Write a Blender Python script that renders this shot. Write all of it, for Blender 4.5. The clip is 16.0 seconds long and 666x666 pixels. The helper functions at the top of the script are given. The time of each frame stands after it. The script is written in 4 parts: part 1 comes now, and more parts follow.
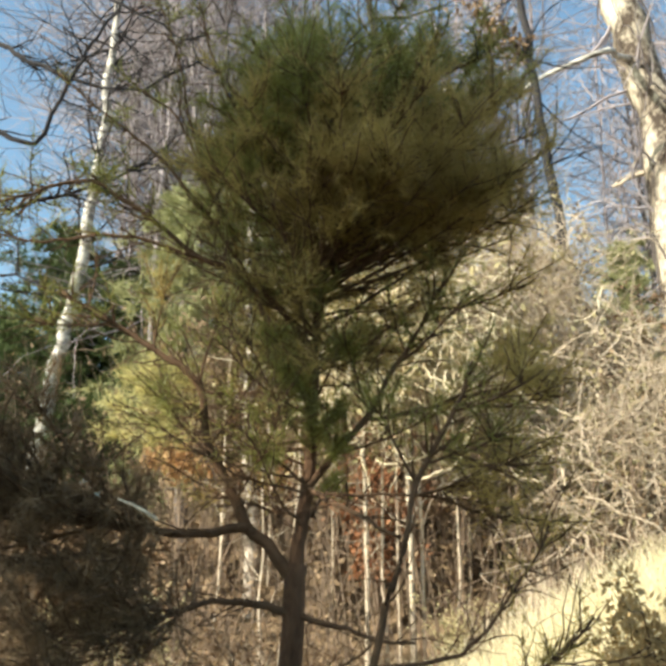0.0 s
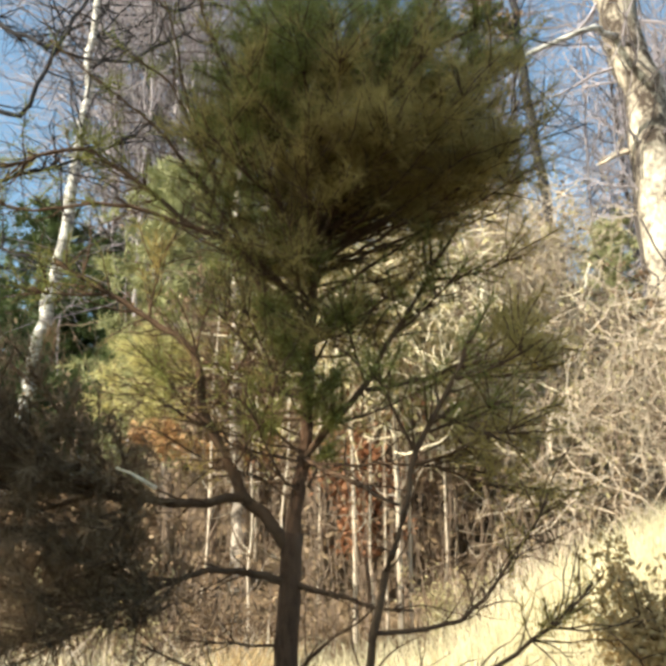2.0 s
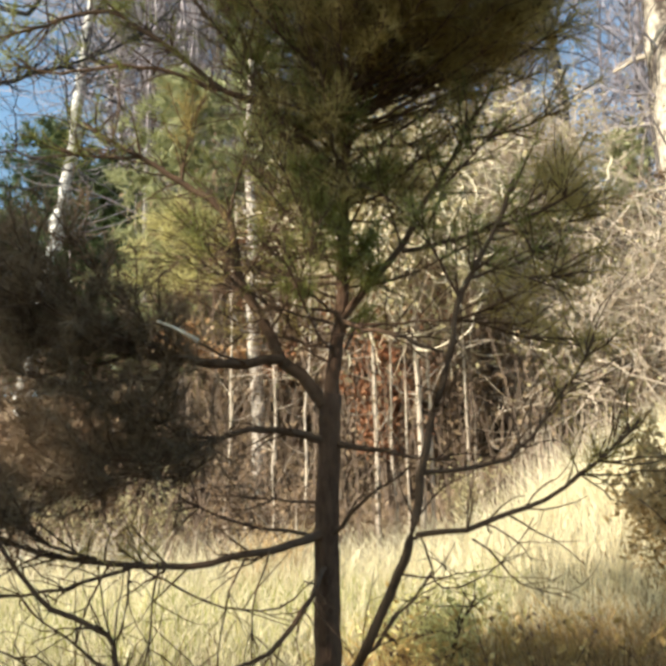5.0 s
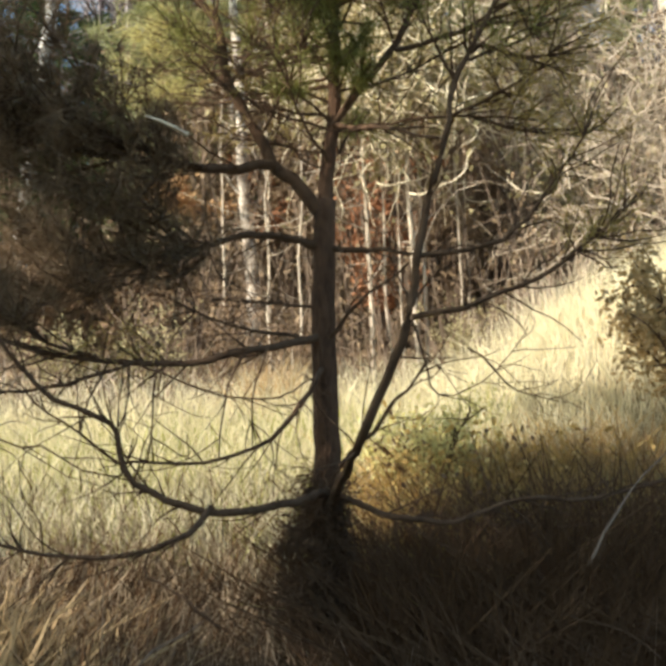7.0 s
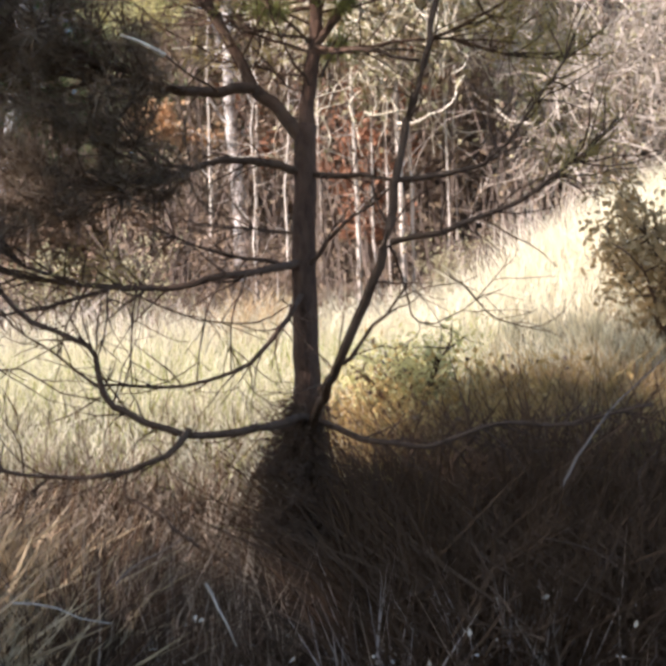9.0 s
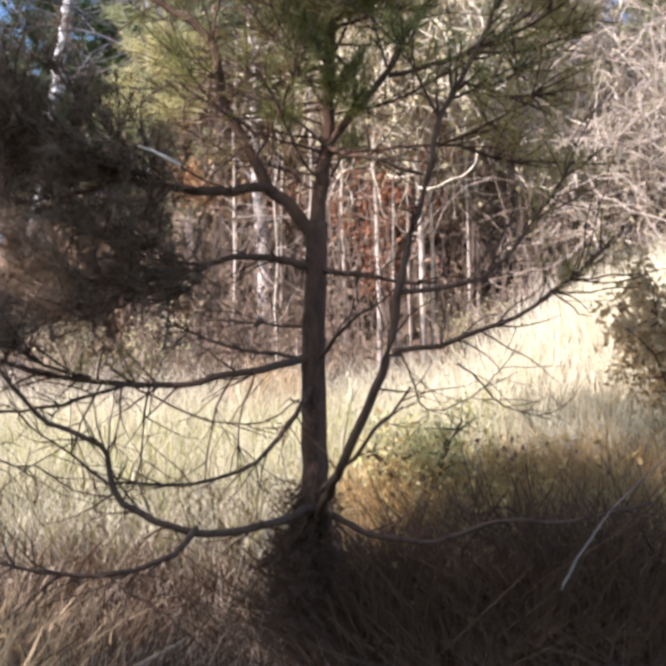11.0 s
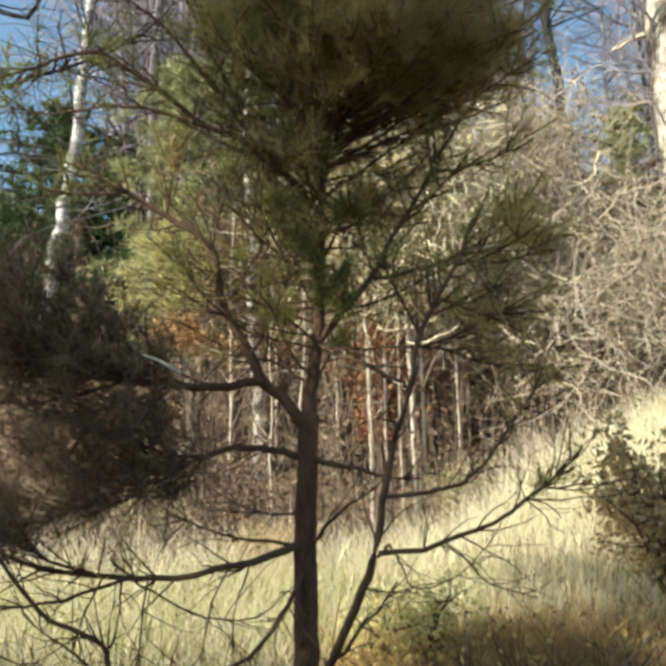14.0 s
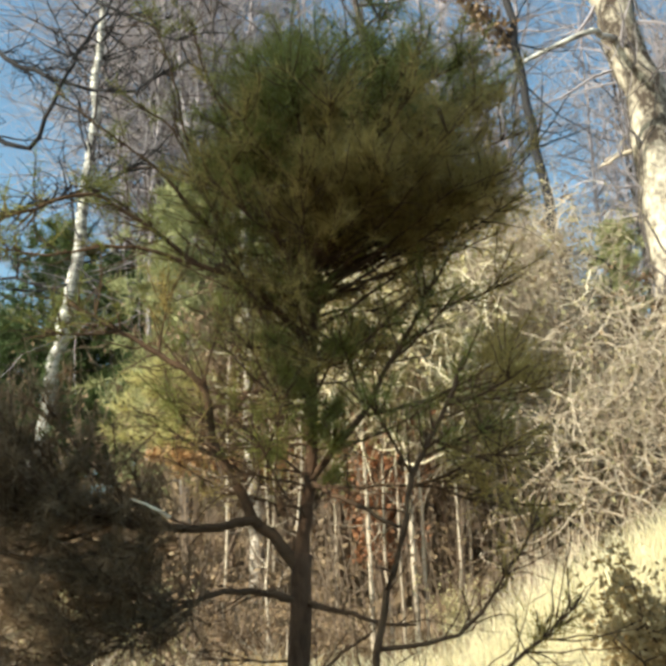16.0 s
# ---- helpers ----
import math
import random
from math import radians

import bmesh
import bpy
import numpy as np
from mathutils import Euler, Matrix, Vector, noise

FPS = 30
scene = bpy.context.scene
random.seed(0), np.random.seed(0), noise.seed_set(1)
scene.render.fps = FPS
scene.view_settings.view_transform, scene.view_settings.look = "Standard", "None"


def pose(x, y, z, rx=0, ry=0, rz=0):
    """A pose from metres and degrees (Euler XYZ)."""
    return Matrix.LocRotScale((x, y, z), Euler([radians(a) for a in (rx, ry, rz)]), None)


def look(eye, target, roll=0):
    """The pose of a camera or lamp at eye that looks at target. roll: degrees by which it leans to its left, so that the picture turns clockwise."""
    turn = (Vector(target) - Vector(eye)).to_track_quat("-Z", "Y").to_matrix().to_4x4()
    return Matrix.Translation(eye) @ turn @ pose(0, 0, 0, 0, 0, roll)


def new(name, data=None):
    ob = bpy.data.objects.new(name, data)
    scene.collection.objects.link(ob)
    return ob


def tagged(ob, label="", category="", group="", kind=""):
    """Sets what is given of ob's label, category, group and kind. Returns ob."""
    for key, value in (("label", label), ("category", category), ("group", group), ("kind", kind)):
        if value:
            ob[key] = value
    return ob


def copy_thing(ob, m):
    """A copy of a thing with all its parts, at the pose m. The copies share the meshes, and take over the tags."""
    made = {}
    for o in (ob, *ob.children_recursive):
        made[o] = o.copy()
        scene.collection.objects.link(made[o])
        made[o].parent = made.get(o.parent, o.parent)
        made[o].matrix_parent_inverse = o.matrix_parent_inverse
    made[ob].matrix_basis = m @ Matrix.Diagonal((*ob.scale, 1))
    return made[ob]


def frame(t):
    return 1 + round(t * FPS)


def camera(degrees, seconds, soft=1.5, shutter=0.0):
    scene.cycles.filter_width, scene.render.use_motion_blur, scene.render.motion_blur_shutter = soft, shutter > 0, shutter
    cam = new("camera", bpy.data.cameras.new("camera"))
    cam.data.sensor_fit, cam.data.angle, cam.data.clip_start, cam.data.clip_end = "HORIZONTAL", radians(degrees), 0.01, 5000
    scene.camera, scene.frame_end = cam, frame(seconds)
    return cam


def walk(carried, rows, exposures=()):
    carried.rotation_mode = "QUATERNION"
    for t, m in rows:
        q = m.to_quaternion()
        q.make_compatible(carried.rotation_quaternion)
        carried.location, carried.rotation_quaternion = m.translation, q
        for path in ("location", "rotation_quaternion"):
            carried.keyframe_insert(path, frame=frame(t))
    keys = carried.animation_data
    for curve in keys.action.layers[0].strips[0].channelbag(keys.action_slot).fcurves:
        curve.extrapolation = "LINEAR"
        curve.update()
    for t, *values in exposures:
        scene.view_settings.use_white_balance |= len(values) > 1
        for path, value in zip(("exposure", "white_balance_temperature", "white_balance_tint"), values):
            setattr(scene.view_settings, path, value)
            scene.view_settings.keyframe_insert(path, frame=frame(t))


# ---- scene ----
cam = camera(40.0, 16.0, soft=3.9)
PATH = [
    (0, (0.096, 0.863, 1.403), (0.011, 2.775, 1.985), -0.7),
    (0.5, (0.076, 0.873, 1.423), (-0.011, 2.78, 2.017), -0.9),
    (1, (0.064, 0.885, 1.407), (-0.002, 2.803, 1.969), -0.8),
    (1.5, (0.057, 0.869, 1.384), (0.005, 2.795, 1.923), -1.1),
    (2, (0.042, 0.877, 1.376), (-0.003, 2.803, 1.914), -0.9),
    (2.5, (0.04, 0.864, 1.38), (-0.008, 2.792, 1.912), -0.8),
    (3, (0.065, 0.842, 1.389), (0.028, 2.773, 1.909), -1.3),
    (3.5, (0.066, 0.863, 1.36), (-0.006, 2.799, 1.855), -1.2),
    (4, (0.021, 0.906, 1.305), (-0.054, 2.846, 1.783), -1.1),
    (6.5, (-0.105, 0.984, 0.934), (-0.151, 2.974, 1.133), -2.7),
    (7, (-0.087, 1.007, 0.894), (-0.143, 3.001, 1.039), -2.8),
    (7.5, (-0.088, 1.022, 0.865), (-0.136, 3.019, 0.964), -2.5),
    (8, (-0.094, 1.022, 0.848), (-0.135, 3.021, 0.888), -2.3),
    (8.5, (-0.077, 1.012, 0.849), (-0.114, 3.012, 0.851), -2.5),
    (11, (0.031, 0.923, 1.066), (-0.076, 2.918, 1.138), -1.7),
    (11.5, (0.035, 0.88, 1.116), (-0.073, 2.873, 1.249), -1.5),
    (12, (0.046, 0.853, 1.141), (-0.045, 2.845, 1.306), -1.6),
    (12.5, (0.058, 0.813, 1.179), (-0.039, 2.799, 1.393), -1.6),
    (13, (0.05, 0.775, 1.217), (-0.056, 2.757, 1.468), -1.9),
    (13.5, (0.057, 0.727, 1.268), (-0.052, 2.703, 1.56), -1.9),
    (14, (0.07, 0.706, 1.307), (-0.019, 2.678, 1.629), -2.0),
    (14.5, (0.084, 0.712, 1.314), (-0.001, 2.675, 1.684), -2.2),
    (15, (0.097, 0.69, 1.362), (0.017, 2.642, 1.791), -2.5),
    (15.5, (0.113, 0.68, 1.382), (0.042, 2.621, 1.862), -2.8),
    (16, (0.104, 0.698, 1.418), (0.026, 2.621, 1.964), -2.7),
]
EXPOSURE = [(0, 0.90, 7100, 8), (2.5, 0.93, 7000, 10), (4, 0.87, 6850, 11), (7, 0.68, 6900, 12), (8.5, 0.92, 6050, 24), (11, 0.94, 5800, 30), (12.5, 0.80, 5800, 22), (14, 0.62, 6500, 8), (16, 0.70, 6900, 4)]
walk(cam, [(t, look(eye, target, roll)) for t, eye, target, roll in PATH], EXPOSURE)


# ---- light ----
SUN_FROM = Vector((-0.80, -0.52, 0.66)).normalized()
world = bpy.data.worlds.new("sky")
scene.world = world
world.use_nodes = True
wn = world.node_tree.nodes
sky = wn.new("ShaderNodeTexSky")
sky.sky_type, sky.sun_disc = "NISHITA", False
sky.air_density, sky.dust_density, sky.ozone_density = 1.0, 2.5, 1.2
sky.sun_elevation = math.asin(SUN_FROM.z)
sky.sun_rotation = math.atan2(SUN_FROM.x, SUN_FROM.y)
wn["Background"].inputs["Strength"].default_value = 0.15
tint = wn.new("ShaderNodeMix")
tint.data_type, tint.blend_type = "RGBA", "MULTIPLY"
tint.inputs[0].default_value = 1.0
tint.inputs[7].default_value = (0.86, 1.06, 1.05, 1)
world.node_tree.links.new(sky.outputs["Color"], tint.inputs[6])
world.node_tree.links.new(tint.outputs[2], wn["Background"].inputs["Color"])
sun = new("sun", bpy.data.lights.new("sun", "SUN"))
sun.data.energy, sun.data.angle, sun.data.color = 5.0, radians(0.6), (1.0, 0.95, 0.86)
sun.matrix_world = look(SUN_FROM * 30, (0, 0, 0))


# ---- materials ----
def material(name, dark, light, scale=8.0, rough=0.85, bump=0.3, stretch=(1, 1, 1), fine=60.0, spec=0.2, island=0.35, through_light=0.0, low=0.45):
    """Two colours mixed by coarse and fine noise and by the piece, with a fine relief."""
    m = bpy.data.materials.new(name)
    m.use_nodes = True
    n, link = m.node_tree.nodes, m.node_tree.links.new
    b = n["Principled BSDF"]
    b.inputs["Roughness"].default_value, b.inputs["Specular IOR Level"].default_value = rough, spec
    co, mp = n.new("ShaderNodeTexCoord"), n.new("ShaderNodeMapping")
    mp.inputs["Scale"].default_value = stretch
    link(co.outputs["Object"], mp.inputs["Vector"])
    a, f = n.new("ShaderNodeTexNoise"), n.new("ShaderNodeTexNoise")
    a.inputs["Scale"].default_value, a.inputs["Detail"].default_value = scale, 4
    f.inputs["Scale"].default_value, f.inputs["Detail"].default_value = fine, 3
    link(mp.outputs["Vector"], a.inputs["Vector"])
    link(mp.outputs["Vector"], f.inputs["Vector"])
    geo, add, mul, half = n.new("ShaderNodeNewGeometry"), n.new("ShaderNodeMath"), n.new("ShaderNodeMath"), n.new("ShaderNodeMath")
    mul.operation, mul.inputs[1].default_value = "MULTIPLY", island
    link(geo.outputs["Random Per Island"], mul.inputs[0])
    half.operation, half.inputs[1].default_value = "MULTIPLY_ADD", 0.5
    link(f.outputs["Fac"], half.inputs[0])
    link(mul.outputs[0], half.inputs[2])
    link(a.outputs["Fac"], add.inputs[0])
    link(half.outputs[0], add.inputs[1])
    ramp = n.new("ShaderNodeValToRGB")
    ramp.color_ramp.elements[0].position, ramp.color_ramp.elements[1].position = low, 1.05 + island * 0.3
    ramp.color_ramp.elements[0].color, ramp.color_ramp.elements[1].color = (*dark, 1), (*light, 1)
    link(add.outputs[0], ramp.inputs["Fac"])
    link(ramp.outputs["Color"], b.inputs["Base Color"])
    if bump:
        bp = n.new("ShaderNodeBump")
        bp.inputs["Strength"].default_value, bp.inputs["Distance"].default_value = bump, 0.01
        link(f.outputs["Fac"], bp.inputs["Height"])
        link(bp.outputs["Normal"], b.inputs["Normal"])
    if through_light:
        tr, mix = n.new("ShaderNodeBsdfTranslucent"), n.new("ShaderNodeMixShader")
        mix.inputs["Fac"].default_value = through_light
        link(ramp.outputs["Color"], tr.inputs["Color"])
        link(b.outputs["BSDF"], mix.inputs[1])
        link(tr.outputs["BSDF"], mix.inputs[2])
        link(mix.outputs["Shader"], n["Material Output"].inputs["Surface"])
    return m


PINE_BARK = material("pine_bark", (0.035, 0.019, 0.0115), (0.150, 0.086, 0.052), 22, 0.95, 1.0, (1, 1, 0.35), 90, island=0.1)
TWIG_BARK = material("dark_twig_bark", (0.034, 0.019, 0.011), (0.130, 0.078, 0.046), 30, 0.9, 0.5, fine=150)
NEEDLES = material("pine_needles", (0.066, 0.078, 0.018), (0.26, 0.26, 0.070), 5, 0.5, 0, spec=0.4, island=0.6, through_light=0.38)
# dark brown needle colour carries the shade on the left boughs
SHADED_NEEDLES = material("shaded_pine_needles", (0.064, 0.044, 0.027), (0.235, 0.162, 0.096), 5, 0.7, 0, island=0.6, through_light=0.2)
# browning needles, lightened to make up for shade low in the crown
BROWN_NEEDLES = material("browning_pine_needles", (0.165, 0.125, 0.043), (0.45, 0.345, 0.128), 5, 0.7, 0, island=0.6, through_light=0.48)
STRAW = material("dry_grass", (0.43, 0.37, 0.205), (0.83, 0.76, 0.54), 1.2, 0.75, 0, fine=9, island=0.8, through_light=0.35)
# dead grass with the shade under the pine put into its colour
SHADE_GRASS = material("shade_toned_grass", (0.016, 0.010, 0.006), (0.11, 0.064, 0.034), 1.5, 0.95, 0, fine=9, spec=0.0, island=0.9, through_light=0.2)
BROWN_GRASS = material("brown_grass", (0.165, 0.108, 0.054), (0.56, 0.405, 0.22), 1.5, 0.8, 0, fine=9, island=0.9, through_light=0.3)
GREEN_GRASS = material("green_grass", (0.14, 0.155, 0.04), (0.46, 0.46, 0.15), 2, 0.7, 0, fine=9, island=0.8, through_light=0.3)
LITTER = material("leaf_litter_ground", (0.060, 0.042, 0.026), (0.27, 0.19, 0.115), 1.1, 0.95, 0.8, fine=28, island=0)
PALE_BARK = material("pale_bark", (0.15, 0.115, 0.085), (0.62, 0.52, 0.40), 6, 0.85, 0.6, (1, 1, 0.5), 40, island=0.3)
BIRCH_BARK = material("birch_bark", (0.10, 0.09, 0.08), (0.80, 0.77, 0.70), 5, 0.7, 0.5, (1, 1, 3), 25, island=0.1, low=0.62)
BEECH_BARK = material("smooth_pale_bark", (0.070, 0.052, 0.040), (0.66, 0.58, 0.46), 2.4, 0.85, 0.6, (1, 1, 0.7), 16, island=0.1, low=0.70)
STEM_BARK = material("brown_stem_bark", (0.032, 0.022, 0.016), (0.22, 0.16, 0.115), 4, 0.9, 0.3, fine=40, island=0.9)
GREY_TWIG = material("grey_twig_bark", (0.12, 0.105, 0.112), (0.39, 0.345, 0.36), 4, 0.9, 0.3, fine=40, island=0.6)
DARK_BARK = material("dark_tree_bark", (0.035, 0.030, 0.030), (0.13, 0.11, 0.10), 9, 0.95, 0.8, (1, 1, 0.4), 50, island=0.2)
TAN_TWIG = material("tan_bramble", (0.10, 0.076, 0.056), (0.50, 0.41, 0.31), 3, 0.8, 0.2, fine=40, island=0.8)
DARK_LEAF = material("dark_brown_leaves", (0.045, 0.028, 0.017), (0.24, 0.16, 0.098), 3, 0.85, 0, island=0.9, through_light=0.15)
BROWN_LEAF = material("brown_leaves", (0.078, 0.052, 0.032), (0.33, 0.24, 0.152), 3, 0.8, 0, island=0.9, through_light=0.3)
ORANGE_LEAF = material("orange_oak_leaves", (0.20, 0.085, 0.038), (0.64, 0.41, 0.21), 5, 0.7, 0, island=0.8, through_light=0.35)
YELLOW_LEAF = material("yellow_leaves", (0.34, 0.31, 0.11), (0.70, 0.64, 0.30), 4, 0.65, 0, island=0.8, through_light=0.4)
OLIVE_LEAF = material("olive_leaves", (0.13, 0.086, 0.040), (0.48, 0.34, 0.165), 4, 0.6, 0, spec=0.4, island=0.8, through_light=0.3)
# pale green with sunlight put into the needle colour
PALE_NEEDLES = material("sunlit_pine_needles", (0.082, 0.096, 0.038), (0.35, 0.355, 0.175), 3, 0.6, 0, spec=0.3, island=0.7, through_light=0.3)
DRY_STEM = material("dry_pale_stems", (0.22, 0.12, 0.065), (0.64, 0.43, 0.25), 3, 0.9, 0, spec=0.0, island=0.8)
WHITE_WOOD = material("peeled_wood", (0.30, 0.22, 0.14), (0.92, 0.78, 0.58), 40, 0.8, 0.4, fine=120, island=0.2)
# weed colour darkened to stand in for shade in the hollow
SHADE_WEED = material("shade_toned_weeds", (0.022, 0.013, 0.009), (0.150, 0.090, 0.052), 1.5, 0.95, 0, fine=9, spec=0.0, island=0.9, through_light=0.2)
FADED_GRASS = material("faded_grass", (0.10, 0.070, 0.045), (0.42, 0.325, 0.22), 1.5, 0.85, 0, fine=9, island=0.9, through_light=0.25)
# both weed colours are lightened to make up for sun that misses them
WEED = material("withered_weed", (0.15, 0.088, 0.038), (0.56, 0.36, 0.16), 2, 0.8, 0, fine=12, island=0.9, through_light=0.25)
WEED_GREEN = material("olive_weed", (0.19, 0.125, 0.045), (0.64, 0.44, 0.165), 2, 0.75, 0, fine=12, island=0.9, through_light=0.3)
VINE_LEAF = material("dull_vine_leaves", (0.13, 0.11, 0.054), (0.46, 0.40, 0.22), 4, 0.7, 0, island=0.8, through_light=0.3)
RUSSET_LEAF = material("russet_leaves", (0.13, 0.055, 0.030), (0.44, 0.22, 0.12), 3, 0.8, 0, island=0.9, through_light=0.3)
BLOTCHED_BARK = material("blotched_pale_bark", (0.14, 0.11, 0.085), (0.68, 0.60, 0.50), 7, 0.8, 0.5, (1, 1, 1.6), 22, island=0.1, low=0.66)
BLACK_TWIG = material("blackish_twig_bark", (0.010, 0.010, 0.012), (0.042, 0.039, 0.041), 9, 0.95, 0.5, fine=60, island=0.3)
CREAM_VINE = material("cream_vine", (0.30, 0.24, 0.15), (0.86, 0.75, 0.54), 3, 0.8, 0.2, fine=40, island=0.8)
DULL_STEM = material("dull_dry_stems", (0.16, 0.10, 0.065), (0.62, 0.44, 0.29), 3, 0.9, 0, spec=0.0, island=0.8)
BLEACHED_STEM = material("bleached_stems", (0.20, 0.13, 0.095), (0.76, 0.59, 0.46), 3, 0.9, 0, spec=0.0, island=0.8)
EVERGREEN = material("dark_evergreen", (0.018, 0.032, 0.012), (0.075, 0.11, 0.035), 3, 0.6, 0, spec=0.3, island=0.7, through_light=0.15)


# ---- shapes ----
R = random.Random(11)


def smooth(a, b, x):
    t = min(1.0, max(0.0, (x - a) / (b - a)))
    return t * t * (3 - 2 * t)


def ground_height(x, y):
    h = 0.12 * smooth(2.5, 5.0, y) + 0.74 * smooth(4.2, 6.3, y) - 0.11 * smooth(6.4, 7.4, y)
    h += 0.82 * smooth(0.0, 2.4, x) * smooth(4.4, 6.8, y)
    h -= 0.42 * smooth(-1.3, -0.45, x) * smooth(1.9, 2.9, y) * smooth(4.6, 4.0, y)
    h += 4.4 * smooth(7.0, 15.5, y) + 1.2 * smooth(15, 40, y)
    h -= 0.9 * smooth(0.8, 2.6, x) * smooth(8.5, 13.0, y) + 0.9 * smooth(2.0, 3.4, x) * smooth(10.0, 13.0, y)
    h -= 0.9 * smooth(1.0, -7.0, y) + 2.0 * smooth(-1.6, -4.2, x) * smooth(8.0, 13.0, y)
    h += 0.06 * noise.noise((x * 0.7, y * 0.7, 0.3)) + 0.03 * noise.noise((x * 2.3, y * 2.3, 1.7))
    return h


def meadow_edge(x):
    """How far back the pale grass reaches."""
    return 6.0 + 0.3 * smooth(-0.6, 0.4, x) + 0.6 * smooth(0.4, 1.4, x) + 0.25 * smooth(1.4, 2.2, x)


class Shape:
    """Gathers the vertices and faces of one mesh."""

    def __init__(self):
        self.v, self.f = [], []

    def tube(self, pts, r0, r1, sides=6, power=1.0):
        k0, n = len(self.v), len(pts)
        for i, p in enumerate(pts):
            d = (pts[min(i + 1, n - 1)] - pts[max(i - 1, 0)]).normalized()
            a = d.orthogonal().normalized() if abs(d.z) > 0.95 else d.cross(Vector((0, 0, 1))).normalized()
            b = d.cross(a)
            r = r0 + (r1 - r0) * (i / max(1, n - 1)) ** power
            for s in range(sides):
                w = 2 * math.pi * s / sides
                self.v.append(p + a * (r * math.cos(w)) + b * (r * math.sin(w)))
        for i in range(n - 1):
            for s in range(sides):
                q = k0 + i * sides
                self.f.append((q + s, q + (s + 1) % sides, q + sides + (s + 1) % sides, q + sides + s))
        self.f.append(tuple(k0 + (n - 1) * sides + s for s in range(sides)))

    def spike(self, p, d, width):
        """A flat thin blade from p along d."""
        a = d.cross(Vector((R.uniform(-1, 1), R.uniform(-1, 1), R.uniform(-1, 1)))).normalized() * width * 0.5
        k = len(self.v)
        self.v += [p - a, p + a, p + d]
        self.f.append((k, k + 1, k + 2))

    def blade(self, p, d, bend, width):
        """A grass blade in two lengths that bows over."""
        a = d.cross(Vector((R.uniform(-1, 1), R.uniform(-1, 1), 0.1))).normalized() * width * 0.5
        m = p + d * 0.55 + bend * 0.25
        k = len(self.v)
        self.v += [p - a, p + a, m + a * 0.8, m - a * 0.8, p + d + bend]
        self.f += [(k, k + 1, k + 2, k + 3), (k + 3, k + 2, k + 4)]

    def leaf(self, p, d, width):
        """A pointed leaf, folded a little along its midrib."""
        n = Vector((R.uniform(-1, 1), R.uniform(-1, 1), R.uniform(-1, 1)))
        a = d.cross(n).normalized() * width * 0.5
        u = a.cross(d).normalized() * width * 0.15
        k = len(self.v)
        self.v += [p, p + d * 0.5 + a + u, p + d, p + d * 0.5 - a + u]
        self.f += [(k, k + 1, k + 2), (k, k + 2, k + 3)]

    def mesh(self, name, mat, round_off=False):
        me = bpy.data.meshes.new(name)
        me.from_pydata(self.v, [], self.f)
        me.materials.append(mat)
        if round_off:
            me.polygons.foreach_set("use_smooth", [True] * len(me.polygons))
        me.update()
        return me


def part(name, shape, mat, parent, label="", round_off=False):
    ob = new(name, shape.mesh(name, mat, round_off))
    ob.parent = parent
    if label:
        ob["label"] = label
    return ob


def thing(name, place, label, category, group="", kind=""):
    ob = new(name)
    ob.location = place
    return tagged(ob, label, category, group, kind)


def curve(points, step=0.05, wobble=0.0):
    """A smooth line through a few points, with small kinks."""
    p = [Vector(q) for q in points]
    p = [2 * p[0] - p[1], *p, 2 * p[-1] - p[-2]]
    out = []
    for i in range(1, len(p) - 2):
        n = max(2, int((p[i + 1] - p[i]).length / step))
        for j in range(n):
            t = j / n
            q = 0.5 * (2 * p[i] + (p[i + 1] - p[i - 1]) * t + (2 * p[i - 1] - 5 * p[i] + 4 * p[i + 1] - p[i + 2]) * t * t
                       + (3 * p[i] - p[i - 1] - 3 * p[i + 1] + p[i + 2]) * t ** 3)
            out.append(q)
    out.append(p[-2])
    if wobble:
        for q in out[1:-1]:
            q += Vector((R.gauss(0, wobble), R.gauss(0, wobble), R.gauss(0, wobble)))
    return out


def any_way(up=0.0):
    v = Vector((R.gauss(0, 1), R.gauss(0, 1), R.gauss(0, 1))).normalized()
    v.z += up
    return v.normalized()


def meander(start, way, length, parts, turn, lift=0.0):
    """A wandering line."""
    pts, d = [Vector(start)], Vector(way).normalized()
    for _ in range(parts):
        d = (d + any_way() * turn + Vector((0, 0, lift))).normalized()
        pts.append(pts[-1] + d * (length / parts))
    return pts


def tuft(shape, p, way, n=34, length=0.085, width=0.0034, spread=0.9):
    """Needles round the end of a shoot."""
    way = way.normalized()
    for _ in range(n):
        q = p - way * R.uniform(0, 0.09)
        d = (way * R.uniform(0.35, 1.0) + any_way() * spread).normalized()
        shape.spike(q, d * length * R.uniform(0.7, 1.15), width)


# ---- ground ----
def build_ground():
    xs = sorted(set([-400, -200, -100, -60, -40, -30, -24, -19] + [-16 + 0.25 * i for i in range(129)] + [19, 24, 30, 40, 60, 100, 200, 400]))
    ys = sorted(set([-400, -200, -100, -60, -40, -25, -18, -13, -9] + [-6 + 0.25 * i for i in range(113)] + [24, 27, 32, 40, 60, 100, 200, 400]))
    s = Shape()
    for y in ys:
        for x in xs:
            s.v.append(Vector((x, y, ground_height(x, y))))
    w = len(xs)
    for j in range(len(ys) - 1):
        for i in range(w - 1):
            s.f.append((j * w + i, j * w + i + 1, (j + 1) * w + i + 1, (j + 1) * w + i))
    ob = new("ground", s.mesh("ground", LITTER, True))
    tagged(ob, "rising woodland ground covered in dry brown leaf litter", "ground", kind="structure")


build_ground()


